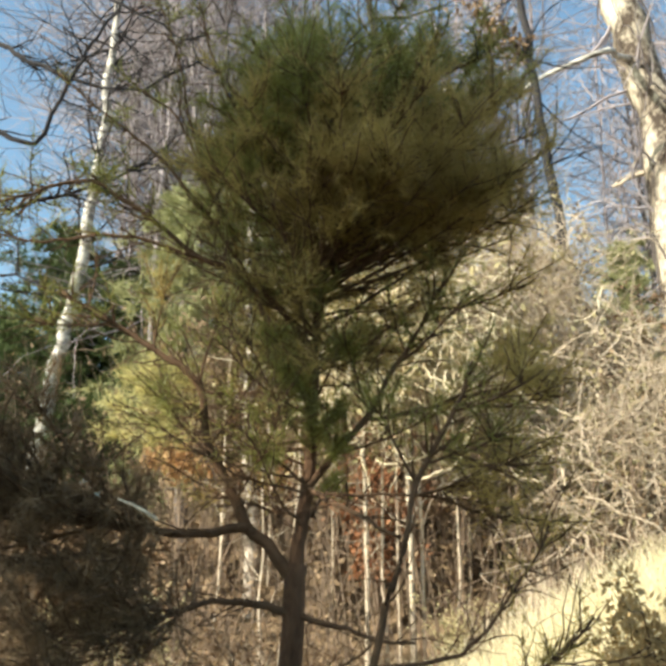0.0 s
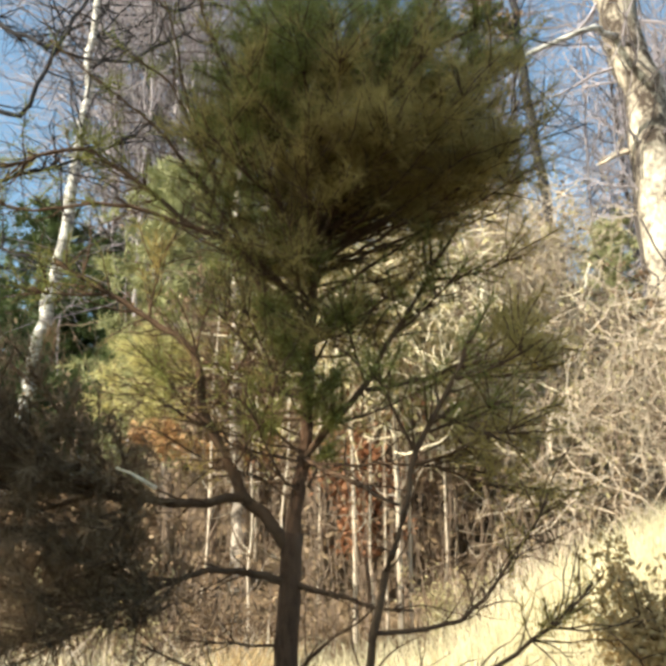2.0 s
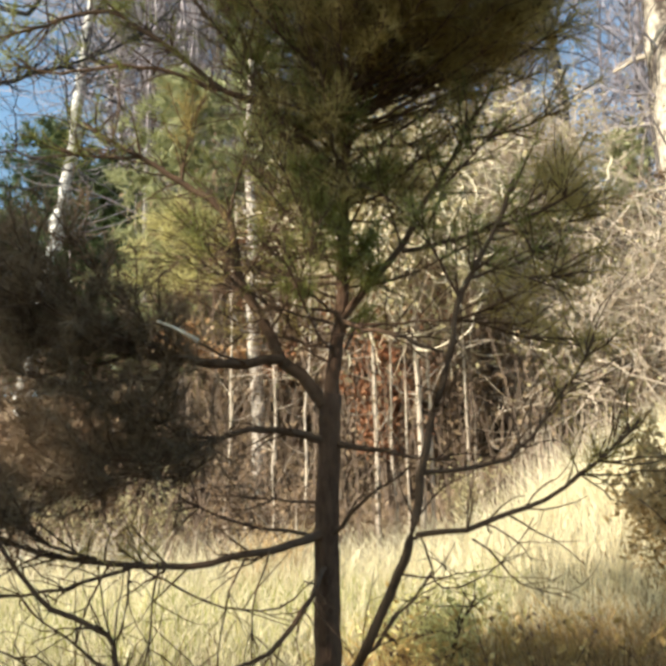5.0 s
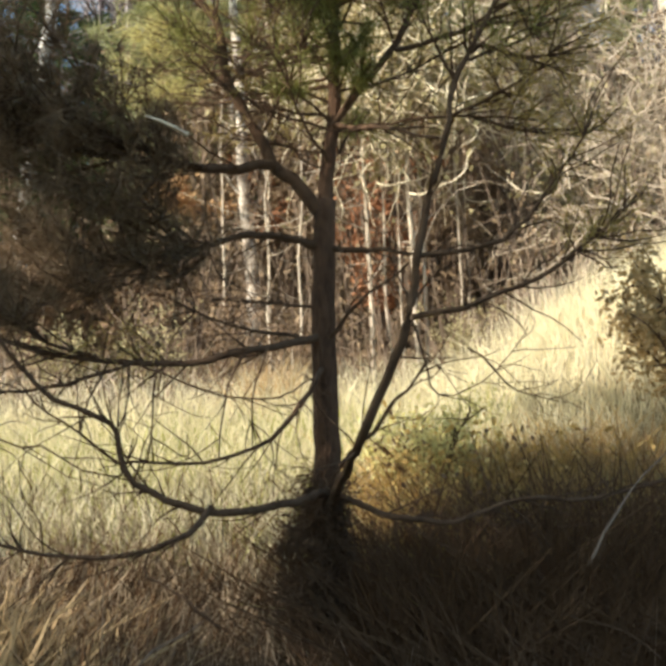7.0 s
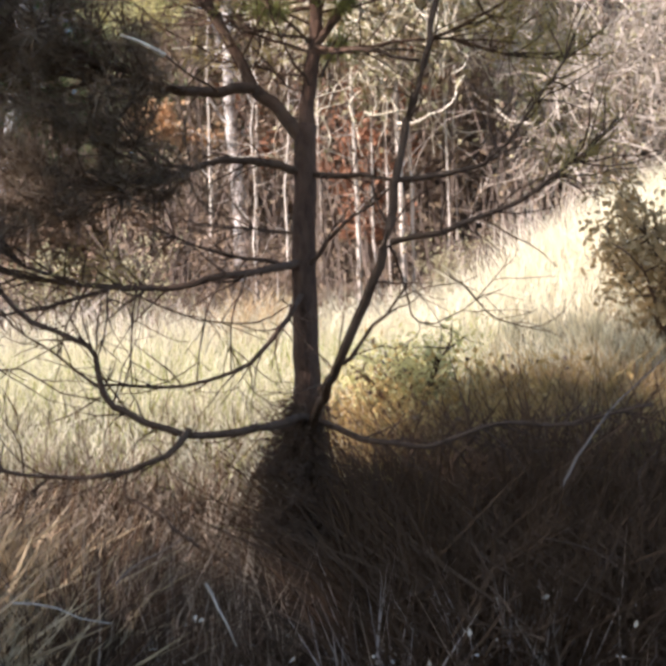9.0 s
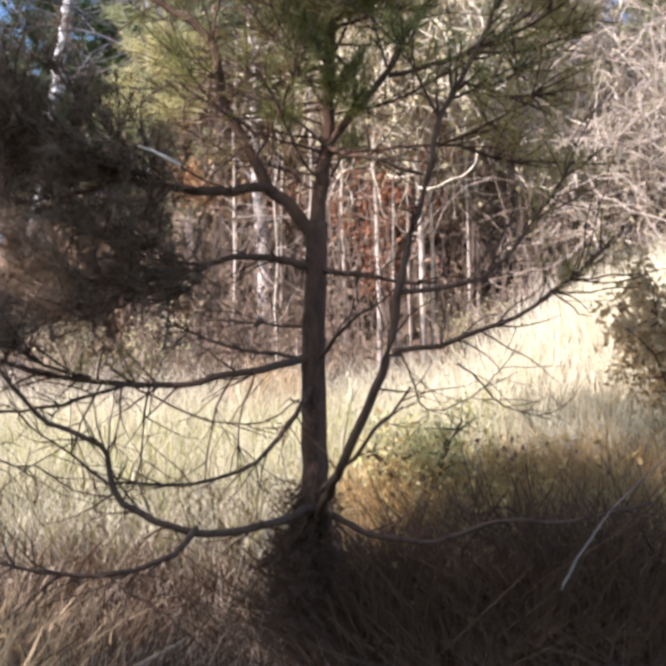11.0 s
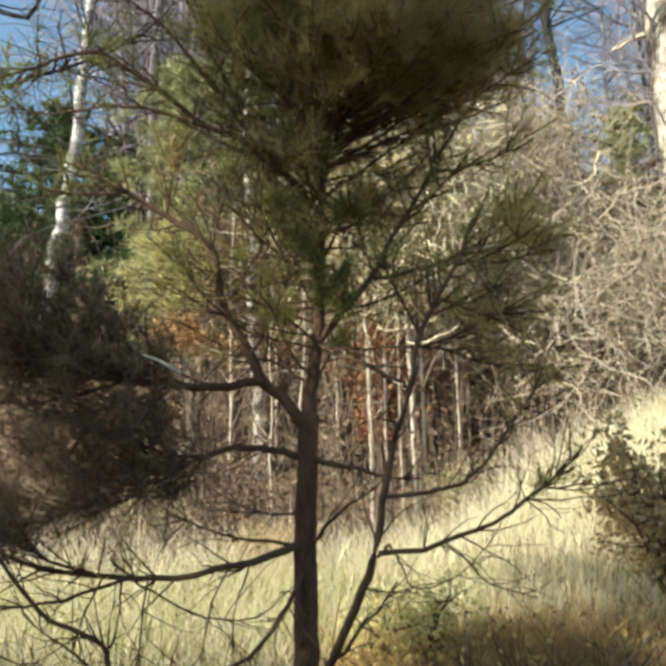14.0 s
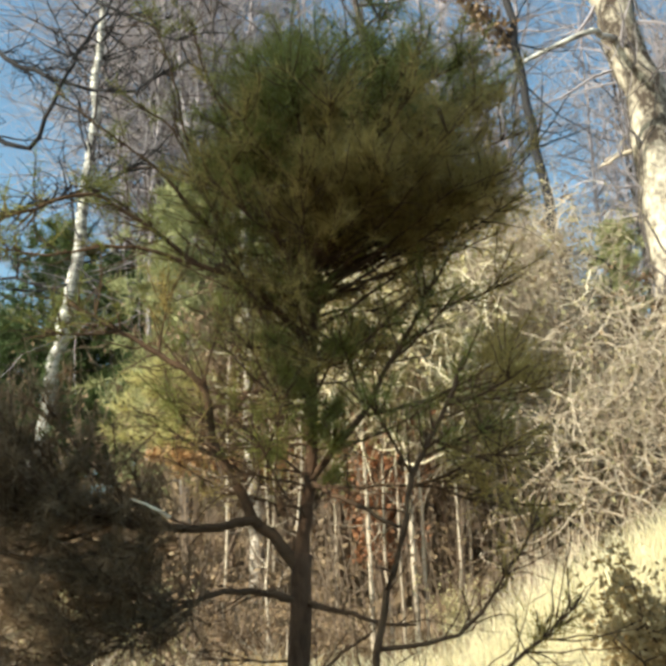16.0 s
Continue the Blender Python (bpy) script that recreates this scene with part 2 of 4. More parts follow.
def grass(name, mat, count, x0, x1, y0, y1, h0, h1, lean, label, width=0.006, accept=None, bow=1.0):
    s = Shape()
    while count > 0:
        x, y = R.uniform(x0, x1), R.uniform(y0, y1)
        if accept and R.random() > accept(x, y):
            count -= 1
            continue
        tall = R.uniform(h0, h1)
        d = Vector((R.gauss(0, lean), R.gauss(0, lean), 1)).normalized() * tall
        s.blade(Vector((x, y, ground_height(x, y) - 0.02)), d, Vector((R.gauss(0, 0.5), R.gauss(0, 0.5), -0.25)) * tall * 0.5 * bow, width * R.uniform(0.6, 1.4))
        count -= 1
    tagged(new(name, s.mesh(name, mat)), label, "grass", kind="stuff")


# ---- the young pine ----
def pine():
    base = Vector((-0.21, 4.0, ground_height(-0.21, 4.0)))
    tree = thing("pine_tree", (0, 0, 0), "young dark-barked pine with bare lower boughs and dense green crown", "tree")
    s = Shape()
    line = curve([base + Vector((0.0, 0, -0.08)), (-0.205, 4.0, 0.10), (-0.21, 4.0, 0.45), (-0.21, 4.0, 0.80), (-0.20, 4.0, 1.15), (-0.175, 4.0, 1.55),
                  (-0.135, 4.0, 1.85), (-0.115, 4.0, 2.2), (-0.09, 4.0, 2.6), (-0.04, 4.0, 3.0), (0.06, 4.0, 3.5)], 0.06, 0.003)
    low = next(i for i, q in enumerate(line) if q.z > 1.55)
    s.tube(line[:low + 1], 0.062, 0.036, 12, 0.8)
    s.tube(line[low - 2:], 0.028, 0.007, 10, 0.8)
    part("trunk", s, PINE_BARK, tree, "dark furrowed trunk", True)

    def bough(points, r0, r1, shoots=0, start=0.4, reach=0.22, needles=34, mat=NEEDLES, sub=0.0, flat=0.6, wobble=0.003, wood_mat=TWIG_BARK):
        pts = curve(points, 0.05, wobble)
        wood, green = Shape(), Shape()
        wood.tube(pts, r0, r1, 6)
        n = len(pts)
        for _ in range(shoots):
            i = min(n - 2, int(n * R.uniform(start, 1.0)))
            along = (pts[i + 1] - pts[i]).normalized()
            side = any_way()
            side.z = side.z * flat + 0.25
            way = (along * 0.6 + side * 0.8).normalized()
            tw = meander(pts[i], way, reach * R.uniform(0.4, 1.0), 4, 0.25, 0.08)
            wood.tube(tw, max(0.0025, r1 * 0.7), 0.0018, 4)
            tuft(green, tw[-1], tw[-1] - tw[-2], needles)
            if R.random() < 0.6:
                tuft(green, tw[2], (tw[2] - tw[1]) + any_way() * 0.05, needles // 2)
        for _ in range(int(sub * 1.8)):
            i = min(n - 2, int(n * R.uniform(0.2, 1.0)))
            tw = meander(pts[i], (pts[i + 1] - pts[i]).normalized() + any_way() * 0.9, R.uniform(0.08, 0.3), 5, 0.3)
            wood.tube(tw, r1 * 0.45 + 0.001, 0.001, 4)
            if R.random() < 0.6:
                wood.tube(meander(tw[R.randrange(1, 5)], any_way(), R.uniform(0.04, 0.14), 3, 0.3), 0.0014, 0.0008, 3)
        if shoots:
            tuft(green, pts[-1], pts[-1] - pts[-2], needles)
        b = part("branch", wood, wood_mat, tree, "peeled white stub" if wood_mat is WHITE_WOOD else "", True)
        if green.v:
            part("needles", green, mat, b, "green needle tufts" if mat is NEEDLES else "yellow-green needle tufts" if mat is YELLOW_LEAF else "dry brown and shade-toned needle tufts")

    # stem that rises from low on the trunk towards the viewer
    bough([(-0.21, 3.97, 0.56), (-0.10, 3.55, 0.77), (-0.02, 3.47, 0.95), (0.045, 3.42, 1.08), (0.075, 3.40, 1.25), (0.115, 3.40, 1.41), (0.165, 3.40, 1.56),
           (0.21, 3.45, 1.74), (0.33, 3.5, 1.96), (0.40, 3.55, 2.12)], 0.017, 0.006, 9, 0.75, 0.25, 22, sub=9)
    bough([(-0.16, 3.7, 0.70), (-0.06, 3.6, 0.80), (0.01, 3.6, 0.88), (0.11, 3.6, 1.0)], 0.009, 0.003, 0, sub=3)
    bough([(0.060, 3.415, 1.10), (0.18, 3.35, 1.115), (0.33, 3.34, 1.16), (0.43, 3.33, 1.21), (0.56, 3.32, 1.30), (0.64, 3.32, 1.38)], 0.009, 0.004, 9, 0.62, 0.13, 15, BROWN_NEEDLES, sub=12)
    bough([(0.08, 3.40, 1.26), (0.26, 3.4, 1.275), (0.34, 3.4, 1.32), (0.41, 3.4, 1.39), (0.49, 3.4, 1.50), (0.56, 3.4, 1.62)], 0.008, 0.003, 7, 0.6, 0.15, 16, BROWN_NEEDLES, sub=12)
    # left fork with its level arm
    bough([(-0.185, 4.0, 1.50), (-0.28, 3.99, 1.625), (-0.345, 3.98, 1.68), (-0.37, 3.98, 1.75), (-0.45, 3.97, 1.9), (-0.485, 3.95, 2.0), (-0.50, 3.9, 2.15),
           (-0.66, 3.88, 2.28), (-0.84, 3.86, 2.39), (-1.0, 3.86, 2.5)], 0.026, 0.006, 12, 0.55, 0.3, 22, sub=16)
    bough([(-0.34, 3.97, 1.675), (-0.50, 3.9, 1.65), (-0.64, 3.85, 1.66), (-0.79, 3.8, 1.68), (-0.96, 3.75, 1.70), (-1.15, 3.7, 1.74)], 0.019, 0.006, 30, 0.35, 0.3, 34, SHADED_NEEDLES, sub=6)
    bough([(-0.195, 3.99, 1.40), (-0.27, 3.97, 1.42), (-0.35, 3.95, 1.435), (-0.45, 3.93, 1.44), (-0.54, 3.9, 1.41), (-0.66, 3.85, 1.37), (-0.9, 3.8, 1.36)], 0.016, 0.005, 22, 0.55, 0.3, 34, SHADED_NEEDLES, sub=6)
    # right side, upper
    bough([(-0.16, 3.99, 1.39), (-0.08, 3.9, 1.365), (0.0, 3.82, 1.35), (0.08, 3.75, 1.32), (0.2, 3.7, 1.31)], 0.012, 0.004, 0, sub=5)
    bough([(-0.19, 3.98, 1.09), (-0.09, 3.9, 1.19), (0.0, 3.88, 1.25), (0.08, 3.85, 1.31)], 0.008, 0.003, 0, sub=4)
    bough([(-0.14, 3.99, 1.80), (-0.01, 3.98, 1.95), (0.08, 3.97, 2.05), (0.17, 3.96, 2.22), (0.27, 3.95, 2.36), (0.33, 3.95, 2.5)], 0.014, 0.006, 12, 0.6, 0.25, 30, sub=10)
    bough([(0.08, 3.95, 2.03), (0.24, 3.9, 2.04), (0.35, 3.88, 2.07), (0.5, 3.85, 2.1), (0.68, 3.8, 2.13)], 0.009, 0.004, 9, 0.5, 0.22, 24, BROWN_NEEDLES, sub=4)
    bough([(-0.13, 3.98, 1.80), (-0.06, 3.85, 1.745), (0.01, 3.7, 1.70), (0.16, 3.5, 1.60)], 0.010, 0.005, 0, sub=5)
    bough([(-0.13, 3.98, 1.78), (0.0, 3.9, 1.77), (0.22, 3.8, 1.75), (0.48, 3.75, 1.71)], 0.006, 0.003, 0, sub=8)
    # drooping bare boughs, left and low
    bough([(-0.22, 4.0, 1.09), (-0.42, 3.92, 1.13), (-0.55, 3.9, 1.17), (-0.65, 3.88, 1.22)], 0.008, 0.003, 0, sub=9)
    bough([(-0.22, 4.0, 1.20), (-0.36, 3.92, 1.21), (-0.55, 3.9, 1.23)], 0.006, 0.002, 0, sub=7)
    bough([(-0.22, 3.98, 1.10), (-0.35, 3.75, 1.06), (-0.47, 3.71, 1.04), (-0.60, 3.70, 1.02), (-0.78, 3.66, 1.035), (-1.0, 3.62, 1.07), (-1.2, 3.6, 1.15)], 0.015, 0.006, 13, 0.5, 0.17, 18, BROWN_NEEDLES, sub=16)
    bough([(-0.74, 3.66, 1.03), (-0.93, 3.6, 0.98), (-1.1, 3.58, 0.96), (-1.3, 3.56, 0.98)], 0.007, 0.003, 0, sub=8)
    bough([(-0.21, 3.985, 1.0), (-0.245, 3.75, 0.92), (-0.31, 3.62, 0.83), (-0.40, 3.58, 0.765), (-0.53, 3.55, 0.735), (-0.67, 3.52, 0.745), (-0.77, 3.5, 0.75)], 0.010, 0.004, 0, sub=12)
    bough([(-0.21, 3.97, 0.60), (-0.33, 3.6, 0.605), (-0.53, 3.5, 0.61), (-0.67, 3.49, 0.67), (-0.745, 3.49, 0.73), (-0.755, 3.49, 0.83), (-0.81, 3.48, 0.88),
           (-0.92, 3.47, 0.93), (-0.99, 3.46, 1.0), (-1.06, 3.45, 1.1), (-1.16, 3.44, 1.22)], 0.015, 0.005, 0, sub=18)
    bough([(-0.51, 3.5, 0.62), (-0.56, 3.42, 0.56), (-0.66, 3.4, 0.53), (-0.80, 3.4, 0.51), (-0.94, 3.4, 0.53), (-1.1, 3.4, 0.57)], 0.010, 0.004, 0, sub=12)
    bough([(-0.76, 3.5, 0.75), (-0.86, 3.48, 0.84), (-0.98, 3.46, 0.93)], 0.005, 0.002, 0, sub=5)
    # low drooping bough, right, and a dead twig, left
    bough([(-0.20, 3.97, 0.60), (-0.04, 3.82, 0.54), (0.08, 3.8, 0.52), (0.17, 3.8, 0.51), (0.38, 3.82, 0.57), (0.58, 3.86, 0.555), (0.88, 3.9, 0.60)], 0.011, 0.005, 0, sub=12)
    bough([(-0.66, 3.41, 0.53), (-0.67, 3.4, 0.46), (-0.59, 3.4, 0.42), (-0.55, 3.4, 0.37), (-0.48, 3.4, 0.32)], 0.005, 0.002, 0, sub=4)
    # bare hooked twigs, right
    bough([(0.055, 3.42, 1.09), (0.10, 3.9, 1.08), (0.19, 4.35, 0.89), (0.31, 4.4, 0.91), (0.41, 4.4, 0.97), (0.54, 4.4, 1.13)], 0.005, 0.002, 0, sub=6)
    bough([(0.31, 4.38, 1.06), (0.41, 4.4, 0.97), (0.49, 4.4, 0.89), (0.66, 4.4, 0.84)], 0.0045, 0.002, 0, sub=3)
    # long dark arms, upper left
    bough([(-0.115, 4.0, 2.30), (-0.33, 3.95, 2.55), (-0.52, 3.92, 2.63), (-0.70, 3.9, 2.78), (-0.93, 3.88, 2.93), (-1.13, 3.86, 2.88), (-1.3, 3.85, 2.83)], 0.014, 0.005, 26, 0.4, 0.26, 28, sub=20)
    bough([(-0.12, 4.0, 2.1), (-0.26, 3.98, 2.38), (-0.36, 3.96, 2.57), (-0.42, 3.95, 2.76), (-0.51, 3.94, 2.95), (-0.62, 3.93, 3.2), (-0.76, 3.92, 3.33)], 0.012, 0.004, 14, 0.5, 0.25, 26, sub=14)
    # peeled pale stub over the level arm
    bough([(-0.665, 3.55, 1.728), (-0.62, 3.55, 1.708), (-0.58, 3.55, 1.688), (-0.543, 3.55, 1.664)], 0.0035, 0.0075, 0, wood_mat=WHITE_WOOD, wobble=0.0008)
    bough([(-0.545, 3.55, 1.664), (-0.50, 3.68, 1.65), (-0.45, 3.92, 1.655)], 0.003, 0.004, 0)
    # thin twigs that hang between the low boughs
    for pts in ([(-0.76, 3.66, 1.03), (-0.745, 3.57, 0.94), (-0.755, 3.5, 0.83)], [(-0.43, 3.70, 1.04), (-0.46, 3.6, 0.95), (-0.49, 3.54, 0.75)],
                [(-0.82, 3.64, 1.03), (-0.86, 3.57, 0.92), (-0.86, 3.49, 0.84)], [(-0.68, 3.68, 1.03), (-0.68, 3.58, 0.89), (-0.67, 3.53, 0.75)],
                [(-1.08, 3.45, 1.1), (-1.07, 3.42, 0.74), (-1.07, 3.4, 0.57)], [(-0.74, 3.67, 1.03), (-0.54, 3.55, 0.94), (-0.42, 3.55, 0.91), (-0.32, 3.6, 0.91), (-0.22, 3.95, 0.98)],
                [(-1.25, 3.57, 0.97), (-1.09, 3.5, 0.83), (-0.97, 3.5, 0.80), (-0.85, 3.48, 0.74), (-0.72, 3.49, 0.70)], [(-0.36, 3.72, 1.06), (-0.40, 3.62, 0.91), (-0.40, 3.58, 0.77)]):
        bough(pts, 0.0035, 0.002, 0, sub=3)
    # thin dark arms that rise past the crown, left
    for pts in ([(-0.42, 3.95, 2.76), (-0.55, 3.9, 3.1), (-0.62, 3.9, 3.45), (-0.72, 3.9, 3.75)], [(-0.33, 3.95, 2.55), (-0.62, 3.85, 2.95), (-0.85, 3.8, 3.15), (-1.05, 3.8, 3.34)],
                [(-0.2, 4.0, 2.9), (-0.45, 3.95, 3.35), (-0.55, 3.9, 3.7)], [(-0.52, 3.92, 2.63), (-0.80, 3.85, 2.70), (-1.05, 3.8, 2.66), (-1.25, 3.8, 2.7)]):
        bough(pts, 0.008, 0.003, 5, 0.3, 0.2, 22, sub=14)
    # short leafy shoots on the upper trunk
    for z, az, reach in [(1.74, 1.2, 0.16), (1.82, 3.6, 0.2), (1.86, 5.4, 0.18), (2.05, 4.4, 0.2), (2.16, 5.2, 0.22), (2.22, 3.9, 0.24), (2.3, 0.5, 0.25), (1.9, 4.7, 0.12), (1.96, 5.3, 0.15), (2.1, 4.0, 0.16), (2.4, 4.6, 0.2)]:
        x0 = -0.12 + 0.05 * (z - 1.8)
        tip = Vector((x0 + reach * math.cos(az), 4.0 + reach * math.sin(az), z + 0.1))
        bough([(x0, 4.0, z - 0.03), (Vector((x0, 4.0, z)) + tip) * 0.5, tip], 0.006, 0.003, 7, 0.4, 0.12, 34)
    # side boughs, left, off the level arms, shade put into their needle colour
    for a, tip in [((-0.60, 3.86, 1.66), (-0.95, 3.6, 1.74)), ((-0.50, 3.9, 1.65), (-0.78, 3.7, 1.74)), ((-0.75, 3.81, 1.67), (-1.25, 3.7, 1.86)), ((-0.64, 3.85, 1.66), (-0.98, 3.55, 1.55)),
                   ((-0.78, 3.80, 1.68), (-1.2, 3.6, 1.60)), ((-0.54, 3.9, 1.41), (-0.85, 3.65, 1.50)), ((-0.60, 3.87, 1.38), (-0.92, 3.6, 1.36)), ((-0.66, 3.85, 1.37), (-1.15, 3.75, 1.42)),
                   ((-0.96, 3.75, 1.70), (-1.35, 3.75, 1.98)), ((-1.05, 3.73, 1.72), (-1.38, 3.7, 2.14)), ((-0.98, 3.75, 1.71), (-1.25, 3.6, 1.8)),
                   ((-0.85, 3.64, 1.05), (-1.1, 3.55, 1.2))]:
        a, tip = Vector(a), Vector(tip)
        bough([a, a.lerp(tip, 0.5) + Vector((0, 0, -0.03)), tip], 0.007, 0.003, 17, 0.2, 0.30, 42, SHADED_NEEDLES, 4)
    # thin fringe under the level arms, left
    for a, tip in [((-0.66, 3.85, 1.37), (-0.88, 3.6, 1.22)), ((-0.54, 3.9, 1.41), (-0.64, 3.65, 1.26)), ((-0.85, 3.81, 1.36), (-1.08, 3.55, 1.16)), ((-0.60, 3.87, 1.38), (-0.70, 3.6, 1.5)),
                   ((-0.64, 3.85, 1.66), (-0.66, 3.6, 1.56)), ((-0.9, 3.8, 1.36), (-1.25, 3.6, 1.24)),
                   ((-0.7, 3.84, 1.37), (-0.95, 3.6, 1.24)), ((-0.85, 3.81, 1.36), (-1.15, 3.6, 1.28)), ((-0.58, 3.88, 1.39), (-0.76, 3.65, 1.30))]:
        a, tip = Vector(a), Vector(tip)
        bough([a, a.lerp(tip, 0.5) + Vector((0, 0, -0.02)), tip], 0.005, 0.0025, 12, 0.2, 0.22, 26, SHADED_NEEDLES, 5)
    # loose needle sprays, right
    for a, tip in [((0.24, 3.9, 2.04), (0.62, 3.7, 2.2)), ((0.35, 3.88, 2.07), (0.66, 3.6, 2.02)), ((0.33, 3.5, 1.96), (0.58, 3.4, 2.05)), ((0.22, 3.8, 1.75), (0.52, 3.6, 1.85)),
                   ((0.3, 3.79, 1.74), (0.6, 3.7, 1.66)), ((0.28, 3.48, 1.85), (0.52, 3.4, 1.78)), ((0.3, 3.95, 2.42), (0.62, 3.8, 2.45))]:
        a, tip = Vector(a), Vector(tip)
        bough([a, a.lerp(tip, 0.5) + Vector((0, 0, -0.02)), tip], 0.006, 0.003, 10, 0.25, 0.22, 24, BROWN_NEEDLES if R.random() < 0.75 else NEEDLES, 2)
    # thin half-bare boughs between fork and crown
    for i in range(44):
        z = 1.62 + 0.95 * (i + R.random()) / 44
        az = i * 2.4 + R.uniform(-0.4, 0.4)
        reach = R.uniform(0.3, 0.62)
        a = Vector((-0.16 + 0.07 * (z - 1.6), 4.0, z))
        if math.cos(az) > 0.1 and R.random() < 0.85:
            continue
        tip = a + Vector((reach * math.cos(az), 0.7 * reach * math.sin(az), R.uniform(0.12, 0.35)))
        bough([a, a.lerp(tip, 0.5) + Vector((0, 0, -0.04)), tip], 0.005, 0.002, 4, 0.35, 0.2, 15, BROWN_NEEDLES if R.random() < 0.6 else NEEDLES, 9)
    for a, tip in [((-0.38, 3.98, 1.77), (-0.20, 3.7, 2.0)), ((-0.45, 3.97, 1.9), (-0.62, 3.8, 2.12)), ((-0.47, 3.96, 1.95), (-0.30, 3.9, 2.22)), ((-0.5, 3.9, 2.15), (-0.42, 3.8, 2.42)),
                   ((-0.66, 3.88, 2.28), (-0.62, 3.8, 2.52)), ((-0.8, 3.86, 2.37), (-1.02, 3.7, 2.34)), ((-0.33, 3.95, 2.55), (-0.5, 3.8, 2.8)), ((0.08, 3.97, 2.05), (0.0, 3.8, 2.3)),
                   ((0.17, 3.96, 2.22), (0.40, 3.8, 2.40)), ((0.21, 3.45, 1.74), (0.10, 3.4, 1.98)), ((0.25, 3.46, 1.8), (0.48, 3.45, 1.9))]:
        a, tip = Vector(a), Vector(tip)
        bough([a, a.lerp(tip, 0.5) + Vector((0, 0, -0.02)), tip], 0.005, 0.0025, 7, 0.3, 0.2, 18, BROWN_NEEDLES if R.random() < 0.4 else NEEDLES, 6)
    # full green shoots, upper left
    for tip in [(-0.42, 3.85, 3.18), (-0.50, 3.9, 3.02), (-0.40, 4.1, 3.36), (-0.28, 3.75, 3.28), (-0.36, 3.8, 2.92), (-0.22, 3.7, 3.05)]:
        a, tip = Vector((-0.08, 4.0, tip[2] - 0.35)), Vector(tip)
        bough([a, a.lerp(tip, 0.55) + Vector((0, 0, -0.03)), tip], 0.008, 0.003, 18, 0.5, 0.2, 32, NEEDLES)
    # browning shoots low on the crown's near side
    for tip in [(0.05, 3.55, 2.78), (0.2, 3.5, 2.76), (0.34, 3.55, 2.79), (0.48, 3.65, 2.8), (0.6, 3.8, 2.82), (0.12, 3.6, 2.85), (0.3, 3.62, 2.9), (0.5, 3.9, 2.76), (-0.05, 3.6, 2.84), (0.62, 4.0, 2.95), (0.26, 3.75, 2.75), (0.4, 3.8, 2.76), (0.1, 3.8, 2.76), (0.55, 3.75, 2.78), (-0.15, 3.75, 2.79), (0.44, 3.5, 2.92), (0.64, 3.85, 2.76)]:
        a, tip = Vector((-0.09, 4.0, tip[2] - R.uniform(0.12, 0.42))), Vector(tip)
        bough([a, a.lerp(tip, 0.55) + Vector((0, 0, -0.02)), tip], 0.007, 0.003, 20, 0.45, 0.2, 32, BROWN_NEEDLES, 4)
    # crown: a broad dome, fullest on the right, thin and ragged below on the left
    core = Vector((0.09, 4.0, 3.04))
    for i in range(70):
        u = -0.66 + 1.60 * (i + R.random()) / 70
        az = i * 2.4 + R.uniform(-0.3, 0.3)
        ring = math.sqrt(max(0.0, 1 - u * u))
        k = R.uniform(0.62, 1.1)
        if u < 0.1 and math.cos(az) < -0.2 and R.random() < 0.6:
            continue
        tip = core + Vector(((0.70 if u > 0.1 and math.cos(az) > 0 else 0.64) * ring * math.cos(az) * k, 0.56 * ring * math.sin(az) * k, 0.55 * u * k - 0.06 * math.cos(az) * ring * (u < 0)))
        z = min(3.42, max(R.uniform(2.3, 2.6), tip.z - R.uniform(0.10, 0.34) * ring))
        x0 = -0.11 + 0.15 * max(0.0, z - 2.5)
        a = Vector((x0, 4.0, z))
        dry = u < 0.3 and R.random() < 0.55 + 0.3 * math.cos(az) - 0.15 * math.sin(az)
        bough([a, a.lerp(tip, 0.55) + Vector((0, 0, -0.03)), tip], 0.008, 0.003, 20 if u > -0.25 else 15, 0.3, 0.25, 32 if u > 0 else 28, BROWN_NEEDLES if dry else NEEDLES)
    # yellow sprays behind the left fork, out in the sun, which their colour also carries
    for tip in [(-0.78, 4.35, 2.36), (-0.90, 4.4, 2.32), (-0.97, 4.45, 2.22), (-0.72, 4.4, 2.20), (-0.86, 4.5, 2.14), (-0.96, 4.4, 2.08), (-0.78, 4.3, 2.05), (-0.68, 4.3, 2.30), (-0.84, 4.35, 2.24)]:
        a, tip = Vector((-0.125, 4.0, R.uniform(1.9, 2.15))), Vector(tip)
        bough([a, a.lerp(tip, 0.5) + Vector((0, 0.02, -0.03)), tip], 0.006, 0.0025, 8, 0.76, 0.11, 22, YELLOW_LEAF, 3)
    # matted dead twigs round the lowest whorl
    s = Shape()
    for _ in range(300):
        z, az = R.uniform(0.40, 0.68), R.uniform(2.2, 6.0)
        a = Vector((-0.21 + 0.04 * math.cos(az), 4.0 + 0.04 * math.sin(az), z))
        s.tube(meander(a, Vector((math.cos(az), math.sin(az), R.uniform(-0.5, 0.3))), R.uniform(0.05, 0.19), 6, 0.55, -0.06), 0.0019, 0.0008, 4)
    part("twig_mat", s, TWIG_BARK, tree, "matted dark dead twigs")
    s = Shape()
